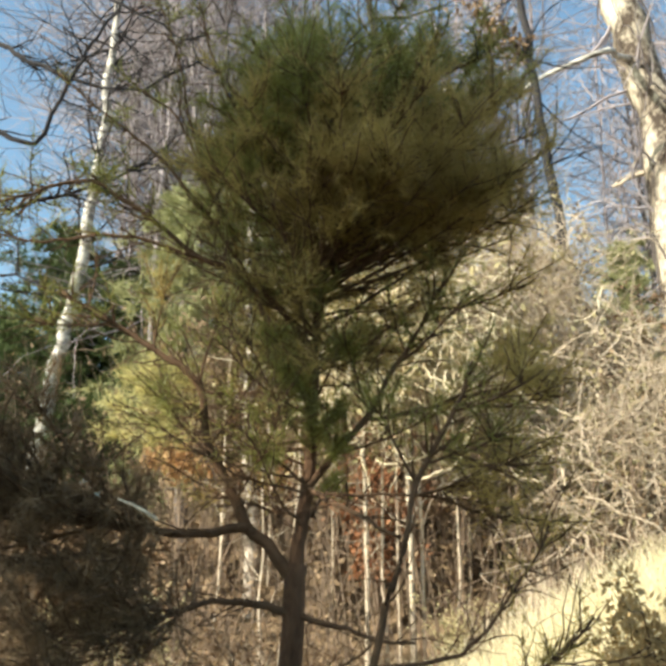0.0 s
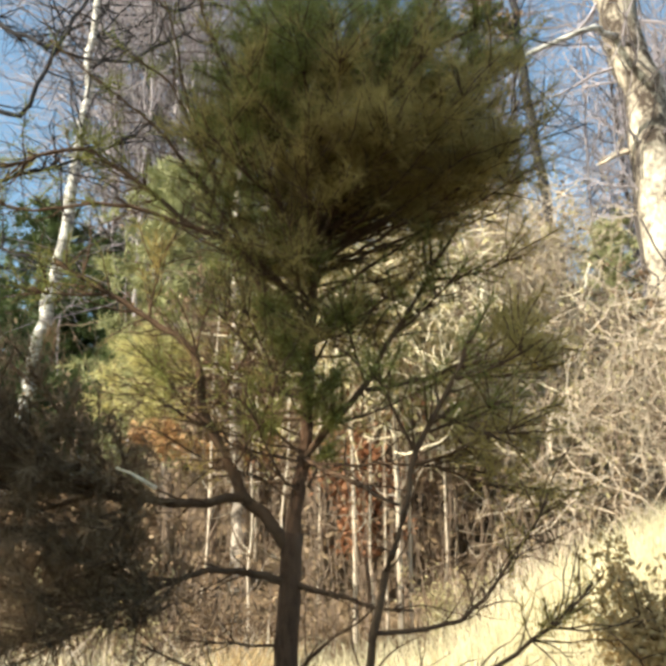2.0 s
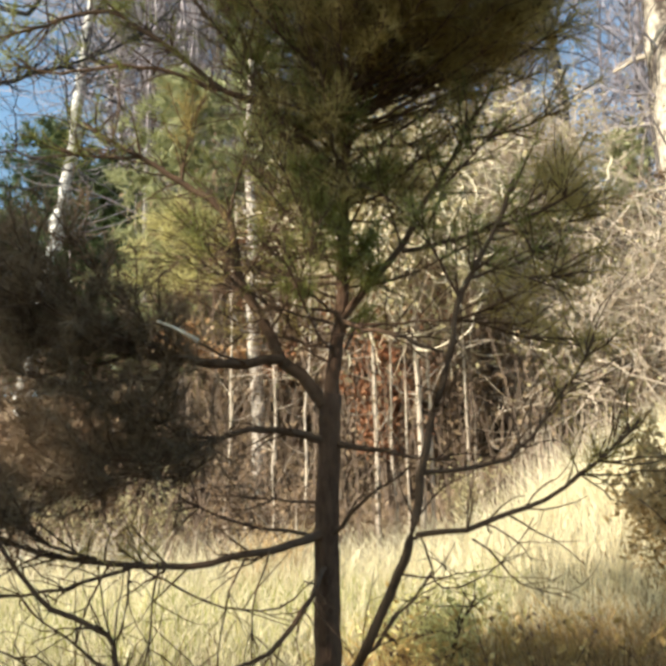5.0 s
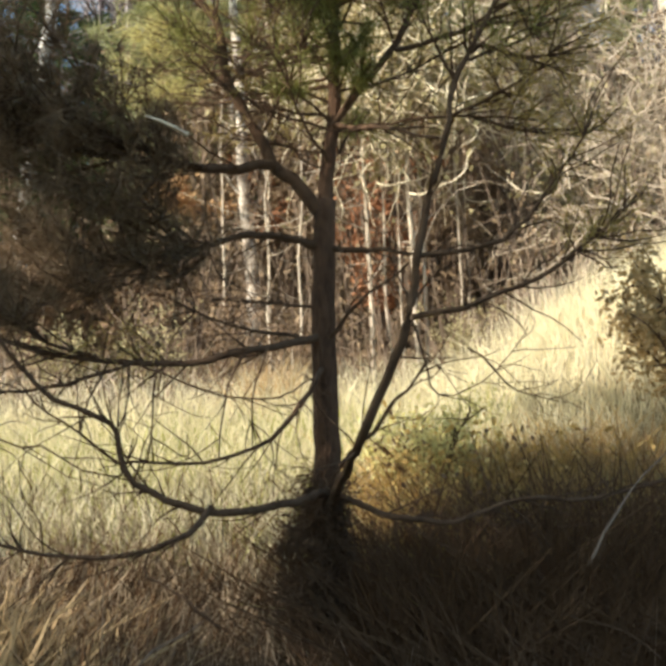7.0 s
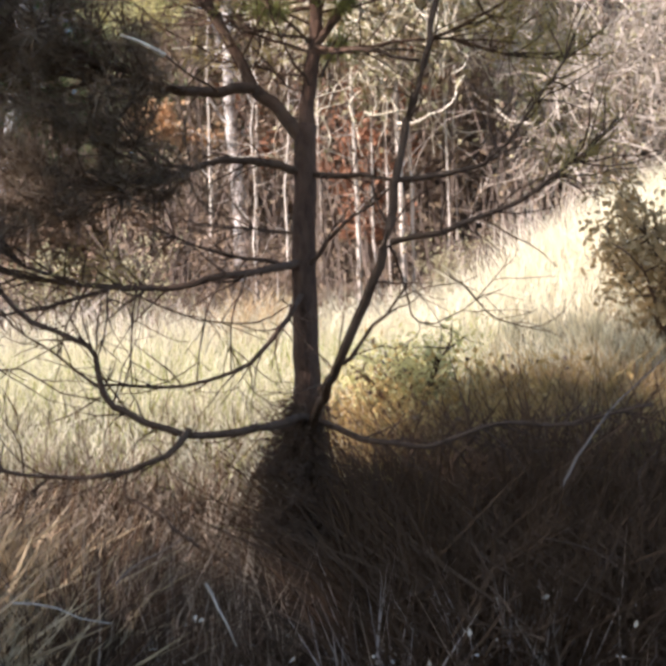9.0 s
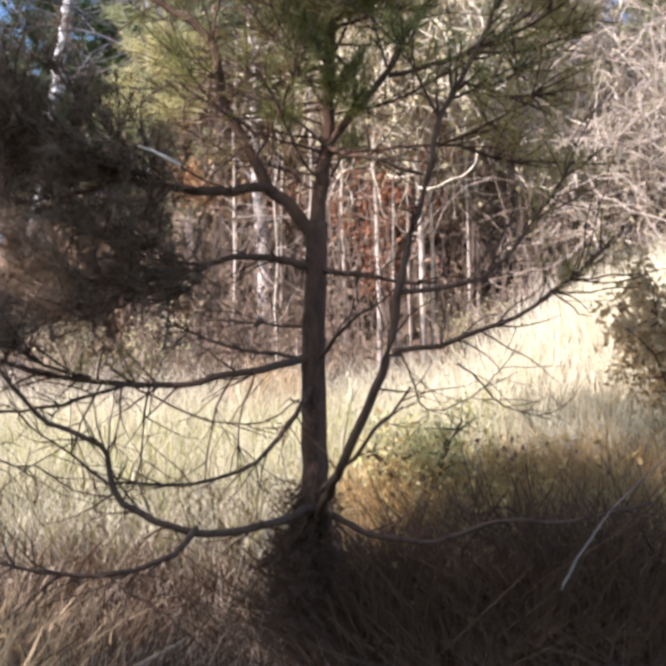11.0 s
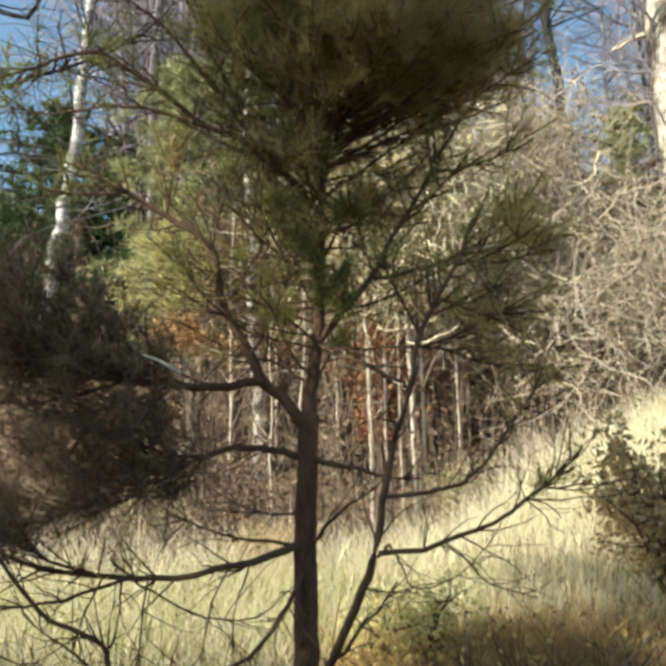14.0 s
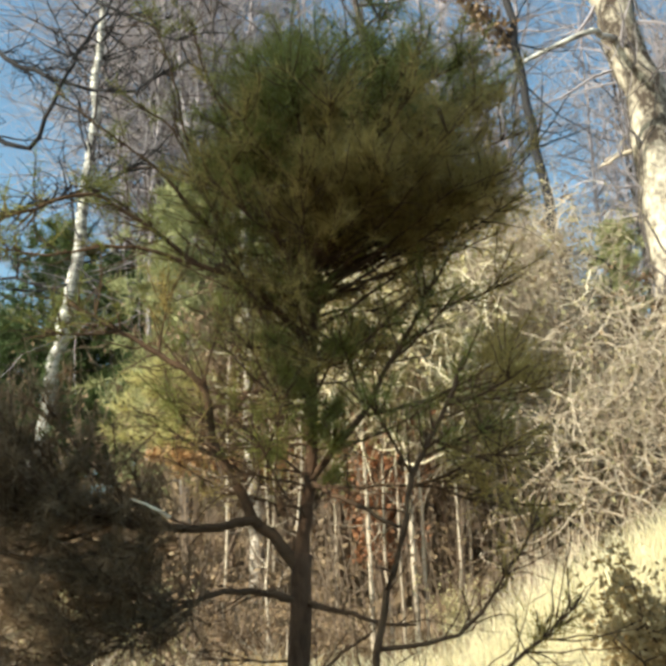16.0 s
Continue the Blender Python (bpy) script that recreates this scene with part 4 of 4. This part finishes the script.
def overhanging_tree():
    """A leaning tree whose dark bare limbs reach into the view."""
    p = on_ground(-4.6, 8.0, -0.1)
    t = thing("overhanging_tree", p, "dark bare tree whose twiggy limbs hang over the bank", "tree")
    s = Shape()
    s.tube([q - p for q in curve([p, (-4.2, 8.0, 3.5), (-3.7, 7.6, 5.6), (-3.1, 7.2, 7.6)], 0.3, 0.02)], 0.12, 0.05, 8)
    part("trunk", s, BLACK_TWIG, t, "", True)
    for twigs, pts in zip((11, 44, 34, 14, 9), ([(-3.7, 7.6, 5.6), (-2.9, 7.1, 5.1), (-2.45, 7.0, 4.85), (-2.27, 7.0, 5.23), (-2.06, 7.0, 5.67), (-1.81, 7.0, 6.1), (-1.5, 7.0, 6.5)],
                [(-3.9, 7.8, 4.8), (-3.1, 7.2, 4.35), (-2.62, 7.0, 4.28), (-2.15, 7.0, 4.43), (-1.8, 7.0, 4.5), (-1.45, 7.0, 4.75)],
                [(-3.4, 7.4, 6.4), (-2.7, 7.1, 5.7), (-2.1, 7.0, 5.35), (-1.6, 7.0, 5.3), (-1.2, 7.0, 5.5)],
                [(-3.2, 7.2, 7.2), (-2.4, 7.0, 6.6), (-1.9, 7.0, 6.1), (-1.3, 7.0, 5.7)],
                [(-4.0, 7.9, 4.2), (-3.2, 7.4, 3.85), (-2.7, 7.2, 3.85), (-2.3, 7.1, 3.75)])):
        c = Shape()
        line = [q - p for q in curve(pts, 0.12, 0.012)]
        c.tube(line, 0.030, 0.008, 5)
        for _ in range(twigs):
            k = R.randrange(len(line) // 3, len(line))
            tw = meander(line[k], (line[k] - line[k - 1]).normalized() + any_way() * 0.9, R.uniform(0.2, 0.6) if twigs < 30 else R.uniform(0.1, 0.4), 6, 0.3)
            if tw[-1].z < line[k].z - 0.15:
                continue
            c.tube(tw, 0.010, 0.003, 4)
            for _ in range(4):
                q = R.randrange(1, 7)
                c.tube(meander(tw[q], any_way(), R.uniform(0.1, 0.4), 4, 0.3), 0.004, 0.002, 3)
        part("limb", c, BLACK_TWIG, t)


overhanging_tree()


def forked_sapling():
    """A thin stem that forks high over the brambles."""
    p = on_ground(1.45, 9.3, -0.05)
    t = thing("forked_sapling", p, "thin pale sapling that forks above the brambles", "tree")
    s, a, b = Shape(), Shape(), Shape()
    s.tube([q - p for q in curve([p, (1.52, 9.3, 4.2), (1.73, 9.3, 4.74)], 0.1, 0.01)], 0.022, 0.016, 6)
    a.tube([q - p for q in curve([(1.73, 9.3, 4.72), (1.65, 9.3, 4.92), (1.55, 9.3, 5.12), (1.30, 9.3, 5.3)], 0.1, 0.01)], 0.014, 0.007, 5)
    b.tube([q - p for q in curve([(1.73, 9.3, 4.72), (1.88, 9.3, 4.88), (2.07, 9.3, 5.06), (2.3, 9.3, 5.2)], 0.1, 0.01)], 0.012, 0.006, 5)
    part("stem", s, PALE_BARK, t, "", True)
    part("branch", a, DARK_BARK, t, "dark bare fork")
    part("branch", b, PALE_BARK, t)


forked_sapling()


# thicket of thin stems and brambles behind the grass
def thicket():
    s, lv = Shape(), Shape()
    for _ in range(3400):
        x, y = R.uniform(-6.0, 7.0), R.uniform(7.1, 17.0)
        if y < 9.0 and abs(x / (y - 0.9) + 0.125) < 0.016:
            continue
        if x / (y - 0.9) < -0.22 and R.random() < 0.8:
            continue
        p = on_ground(x, y, -0.05)
        pts = meander(p, Vector((R.gauss(0, 0.15), R.gauss(0, 0.15), 1)), R.uniform(0.7, 3.0) * (0.55 if x > 0.2 * y else 1.0), 6, 0.12, 0.02)
        s.tube(pts, R.uniform(0.004, 0.011), 0.002, 4)
        for _ in range(4):
            k = R.randrange(1, 7)
            s.tube(meander(pts[k], any_way(0.3), R.uniform(0.15, 0.7), 4, 0.35), 0.004, 0.0015, 3)
        if R.random() < 0.75:
            for _ in range(13):
                q = pts[R.randrange(1, 7)] + any_way() * R.uniform(0.02, 0.25)
                lv.leaf(q, any_way(-0.3) * R.uniform(0.035, 0.085), 0.034)
    tagged(new("thicket_stems", s.mesh("thicket_stems", STEM_BARK)), "dense thicket of thin grey-brown bare stems", "thicket", kind="stuff")
    tagged(new("dead_leaves", lv.mesh("dead_leaves", BROWN_LEAF)), "dry brown leaves hanging in the thicket", "leaves", kind="stuff")
    b = Shape()
    ol = Shape()
    for i in range(2500):
        x, y = R.uniform(1.2, 5.5), R.uniform(6.6, 10.0)
        p = on_ground(x, y, R.uniform(0.2, 1.7))
        if i % 4 == 2:
            p = Vector((R.gauss(1.45, 0.35), R.gauss(8.9, 0.3), R.gauss(4.15, 0.35)))
        pts = meander(p, any_way(0.1), R.uniform(0.3, 1.0), 8, 0.45, -0.03)
        b.tube(pts, R.choice((0.003, 0.004, 0.005, 0.0065)), 0.002, 4)
        for _ in range(3 if i % 4 == 2 else 1):
            ol.leaf(pts[R.randrange(9)] + any_way() * R.uniform(0.0, 0.12), any_way(-0.2) * R.uniform(0.025, 0.06), 0.026)
        for _ in range(3):
            k = R.randrange(1, 9)
            b.tube(meander(pts[k], any_way(), R.uniform(0.1, 0.4), 4, 0.4), 0.003, 0.0015, 3)
    tagged(new("bramble_leaves", ol.mesh("bramble_leaves", VINE_LEAF)), "olive and brown leaves left on the brambles", "leaves", kind="stuff")
    tagged(new("bramble_tangle", b.mesh("bramble_tangle", TAN_TWIG)), "tangled pale tan bramble canes in sunlight", "brambles", kind="stuff")


thicket()


def vine_tangle():
    """Cream-coloured dead vines that hang in a curtain over the saplings."""
    c, lv = Shape(), Shape()
    for _ in range(950):
        p = Vector((R.gauss(0.22, 0.36), R.gauss(7.6, 0.2), R.gauss(3.5, 0.36)))
        pts = meander(p, any_way(-0.5), R.uniform(0.25, 0.8), 9, 0.5, -0.06)
        c.tube(pts, R.choice((0.005, 0.006, 0.008)), 0.0025, 4)
        for _ in range(4):
            lv.leaf(pts[R.randrange(10)] + any_way() * R.uniform(0.0, 0.08), any_way(-0.3) * R.uniform(0.04, 0.09), 0.045)
    tagged(new("vine_tangle", c.mesh("vine_tangle", CREAM_VINE)), "cream-coloured dead vines hanging over the saplings", "vines", kind="stuff")
    tagged(new("vine_leaves", lv.mesh("vine_leaves", VINE_LEAF)), "dull yellow leaves left on the hanging vines", "leaves", kind="stuff")


vine_tangle()

# grass
R.seed(8)
grass("dry_grass", STRAW, 72000, -4.5, 5.0, 4.6, 7.2, 0.16, 0.44, 0.25, "tall sunlit straw-coloured dry grass on the bank", 0.0046, accept=lambda x, y: smooth(meadow_edge(x) + 0.1, meadow_edge(x) - 0.12, y) * (1.0 - 0.85 * smooth(-0.15, 0.0, x) * smooth(1.9, 1.2, x) * smooth(5.15, 4.9, y)))
grass("brown_grass", FADED_GRASS, 9000, -4.5, 3.0, 5.8, 8.4, 0.12, 0.35, 0.45, "withered brown grass along the thicket", accept=lambda x, y: smooth(meadow_edge(x) - 0.1, meadow_edge(x) + 0.1, y))
# the shade-toned weed colour also darkens this band before the thicket
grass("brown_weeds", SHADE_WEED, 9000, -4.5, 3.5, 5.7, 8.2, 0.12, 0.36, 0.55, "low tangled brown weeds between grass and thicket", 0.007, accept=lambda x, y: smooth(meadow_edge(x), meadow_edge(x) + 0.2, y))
grass("brown_grass", FADED_GRASS, 7000, -2.6, 0.1, 3.4, 4.8, 0.14, 0.45, 0.5, "withered brown grass at the edge of the shade", accept=lambda x, y: smooth(0.1, -0.5, x) + smooth(4.3, 4.6, y))
grass("brown_grass", BROWN_GRASS, 6000, 0.0, 2.4, 4.35, 5.1, 0.2, 0.5, 0.55, "withered brown grass beside the yellow shrub", 0.008, accept=lambda x, y: smooth(2.4 - (y - 4.3), 1.0, x))
# lighter grass on the left partly stands in for sunlight there
grass("brown_grass", BROWN_GRASS, 21000, -3.0, -0.15, 1.5, 4.2, 0.14, 0.46, 0.5, "withered brown grass in the shade beside the pine", accept=lambda x, y: smooth(-0.35, -0.95, x) * smooth(-3.0, -2.0, x) * smooth(1.5, 2.3, y))
grass("olive_grass", YELLOW_LEAF, 3600, -0.1, 1.7, 4.15, 4.9, 0.14, 0.42, 0.6, "olive and yellow grass at the edge of the shade", accept=lambda x, y: smooth(1.9, 0.8, x))
grass("withered_weeds", WEED_GREEN, 7000, -0.08, 1.9, 4.2, 5.1, 0.24, 0.58, 0.55, "rough withered olive-brown weeds at the edge of the shade", 0.008, accept=lambda x, y: smooth(1.7 - 0.5 * (y - 4.1), 0.6, x))
grass("brown_weeds", WEED, 8000, 0.0, 2.3, 4.2, 5.1, 0.24, 0.58, 0.55, "tangled brown weeds at the edge of the shade", 0.005, accept=lambda x, y: smooth(2.4 - (y - 4.05), 0.8, x))
grass("pale_stalks", TAN_TWIG, 420, -2.6, -0.4, 5.9, 7.3, 0.25, 0.62, 0.35, "pale dead stalks along the thicket", 0.012)
grass("pale_stems", DRY_STEM, 450, -1.7, -0.4, 2.8, 4.1, 0.16, 0.42, 0.35, "thin pale dead stems among brown grass", 0.006)
grass("green_grass", GREEN_GRASS, 8000, -4.0, 0.6, 4.65, 5.7, 0.12, 0.34, 0.25, "green grass blades among dry grass")
# tall weeds, coloured dark, cover the strip that lies in shade
grass("shaded_weeds", SHADE_WEED, 17000, -0.02, 2.6, 3.5, 4.25, 0.5, 0.98, 0.35, "tall dead weeds toned dark for shade in the hollow beside the pine", 0.008)
grass("shaded_weeds", SHADE_WEED, 9000, -0.1, 2.4, 3.9, 4.32, 0.62, 1.12, 0.3, "tall dead weeds toned dark for shade behind the low pine bough", 0.010, accept=lambda x, y: smooth(1.25, 0.75, x))
grass("shaded_weeds", SHADE_WEED, 5000, -0.95, -0.27, 3.2, 4.1, 0.3, 0.62, 0.4, "dead weeds toned dark for shade in the hollow at the pine's foot", 0.008)
grass("pale_stems", DULL_STEM, 300, -1.0, 1.6, 3.1, 4.0, 0.3, 0.75, 0.14, "thin pale dead stems standing in the hollow", 0.0042, accept=lambda x, y: smooth(0.05, 0.11, abs(x + 0.2)), bow=0.5)
grass("pale_stems", BLEACHED_STEM, 760, -0.10, 0.56, 3.45, 3.8, 0.38, 0.70, 0.2, "clump of bleached dead stems beside the pine", 0.0062, accept=lambda x, y: smooth(-0.35, 0.4, noise.noise((x * 4.0, y * 4.0, 5.0))) * smooth(0.56, 0.3, x), bow=0.5)
grass("pale_stems", DULL_STEM, 260, -0.85, -0.25, 3.5, 3.95, 0.40, 0.76, 0.14, "thin pale dead stems in the hollow", 0.0045, bow=0.5)
grass("tan_tuft", BROWN_GRASS, 220, -0.74, -0.44, 5.85, 6.1, 0.30, 0.48, 0.3, "tuft of drooping tan grass behind the pine", 0.007)
grass("pale_stalks", TAN_TWIG, 220, 0.6, 1.5, 6.8, 7.4, 0.30, 0.6, 0.12, "pale dead stalks along the bank", 0.010, bow=0.2)
# grass colour adds to the shade under the pine
grass("dead_grass", SHADE_GRASS, 36000, -3.6, 3.8, 1.3, 5.1, 0.15, 0.50, 0.45, "tangled dead grass toned dark for the shade under the pine",
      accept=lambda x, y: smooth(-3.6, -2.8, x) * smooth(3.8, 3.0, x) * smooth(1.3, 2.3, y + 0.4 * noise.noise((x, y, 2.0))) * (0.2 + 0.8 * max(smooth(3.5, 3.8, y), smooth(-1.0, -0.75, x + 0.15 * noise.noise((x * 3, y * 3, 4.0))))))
grass("coarse_grass", BROWN_GRASS, 3600, -1.9, -0.68, 2.5, 3.9, 0.22, 0.52, 0.5, "coarse drooping brown grass beside the shaded hollow", 0.015, accept=lambda x, y: smooth(-0.68, -0.9, x))
grass("meadow_grass", FADED_GRASS, 26000, -9.0, 10.0, -7.0, 5.0, 0.06, 0.26, 0.6, "thin faded dead grass in the clearing", 0.007,
      accept=lambda x, y: (0.35 + 0.65 * smooth(-0.2, 0.3, noise.noise((x * 0.6, y * 0.6, 7.0)))) * (0.0 if (x - 0.05) ** 2 + (y - 0.85) ** 2 < 0.2 or y > 2.2 and abs(x) < 3.2 else 1.0))
grass("bank_grass", STRAW, 20000, -10.0, 11.0, 4.6, 7.4, 0.16, 0.46, 0.3, "straw-coloured dry grass along the bank",
      accept=lambda x, y: smooth(3.6, 4.8, abs(x)) * smooth(11.0, 7.0, abs(x)))


def fallen_leaves(count):
    """Dry leaves strewn over the clearing."""
    s = Shape()
    for _ in range(count):
        x, y = R.uniform(-9, 10), R.uniform(-7, 4.2)
        if noise.noise((x * 0.5, y * 0.5, 3.0)) + R.uniform(-0.3, 0.6) > 0:
            d = any_way()
            d.z *= 0.3
            s.leaf(on_ground(x, y, 0.012), d.normalized() * R.uniform(0.04, 0.09), 0.05)
    tagged(new("fallen_leaves", s.mesh("fallen_leaves", BROWN_LEAF)), "dry brown leaves strewn over the clearing", "leaves", kind="stuff")


fallen_leaves(16000)


def bleached_leaves(count):
    """Pale curled leaves caught in the dark weeds."""
    s = Shape()
    for _ in range(count):
        x, y = R.uniform(-0.6, 1.3), R.uniform(3.0, 3.6)
        s.leaf(on_ground(x, y, R.uniform(0.25, 0.55)), any_way() * R.uniform(0.012, 0.03), 0.012)
    tagged(new("bleached_leaves", s.mesh("bleached_leaves", TAN_TWIG)), "bleached curled leaves caught in the dark weeds", "leaves", kind="stuff")


bleached_leaves(90)


def weed_leaves(count, mat, label):
    """Small curled leaves all through the weeds beside the pine."""
    s = Shape()
    for _ in range(count):
        x, y = abs(R.gauss(0, 0.75)), R.uniform(4.1, 4.9)
        s.leaf(on_ground(x, y, R.uniform(0.05, 0.60 - 0.2 * min(1.5, x))), any_way() * R.uniform(0.02, 0.05), 0.024)
    tagged(new("weed_leaves", s.mesh("weed_leaves", mat)), label, "leaves", kind="stuff")


weed_leaves(1300, WEED_GREEN, "small olive leaves on the weeds beside the pine")
weed_leaves(320, DARK_LEAF, "small curled dark brown leaves on the weeds")


# dead brush heaped at the foot of the pine
def brush(place, radius, height, count, mat, label):
    s = Shape()
    for _ in range(count):
        p = Vector((R.gauss(0, radius * 0.5), R.gauss(0, radius * 0.4), R.uniform(0, height * 0.6)))
        s.tube(meander(p, any_way(0.2), R.uniform(0.08, 0.30), 5, 0.35, -0.02), R.uniform(0.0015, 0.0035), 0.001, 4)
    ob = tagged(new("brush_heap", s.mesh("brush_heap", mat)), label, "brush", kind="stuff")
    ob.location = place


brush(on_ground(-0.32, 3.85), 0.25, 0.6, 500, TWIG_BARK, "dark dead twigs heaped round the pine's foot")
brush(on_ground(0.75, 4.4), 0.8, 0.75, 700, TWIG_BARK, "dark twigs standing among the withered weeds")
brush(on_ground(0.9, 3.6), 0.9, 1.0, 800, TWIG_BARK, "dark fallen twigs in the shaded grass")


def stick(points, r, mat, label):
    s = Shape()
    p = Vector(points[0])
    s.tube([q - p for q in curve(points, 0.06, 0.004)], r, r * 0.5, 7)
    ob = tagged(new("fallen_stick", s.mesh("fallen_stick", mat, True)), label, "stick")
    ob.location = p


stick([(0.52, 3.62, 0.40), (0.72, 3.85, 0.575), (0.96, 3.95, 0.76)], 0.005, STEM_BARK, "grey-brown dead branch caught on a low pine bough")
stick([(-0.67, 3.27, 0.265), (-0.59, 3.29, 0.318), (-0.51, 3.32, 0.36)], 0.0032, STEM_BARK, "pale dead twig lying on the grass")
stick([(-0.45, 3.3, 0.25), (-0.42, 3.29, 0.19), (-0.375, 3.27, 0.10)], 0.0042, TAN_TWIG, "short pale stick leaning in the grass")
stick([(-0.83, 3.01, 0.30), (-0.74, 3.03, 0.278), (-0.62, 3.05, 0.234)], 0.0026, TAN_TWIG, "thin pale dead twig lying on the grass")

# unseen tall evergreens, added and placed so that their shade falls on the pine
R.seed(3)
needle_tree("shade_conifer", on_ground(-5.6, -1.0), 7.4, 2.3, EVERGREEN, "broad dark conifer, unseen, added for its shade", 150, 18, low=0.04, needles=14, length=0.34, width=0.06, dome=2.1, split=False)
R.seed(4)
needle_tree("shade_pine", on_ground(-11.3, -4.0), 15.8, 0.8, EVERGREEN, "unseen tall pine with a high crown, added to shade the young pine", 62, 14, low=0.8, needles=14, length=0.34, width=0.06, dome=1.8, split=False)
R.seed(5)
for x, y, h, r in [(-6.0, -2.6, 8.6, 2.0), (-5.5, -4.6, 8.4, 2.0), (-6.2, -6.8, 9.0, 2.1), (-4.6, -7.6, 9.0, 2.1)]:
    needle_tree("shade_conifer", on_ground(x, y), h, r, EVERGREEN, "tall dark conifer, unseen, added for its shade", 130, 16, low=0.04, needles=14, length=0.34, width=0.06, dome=1.8, split=False)
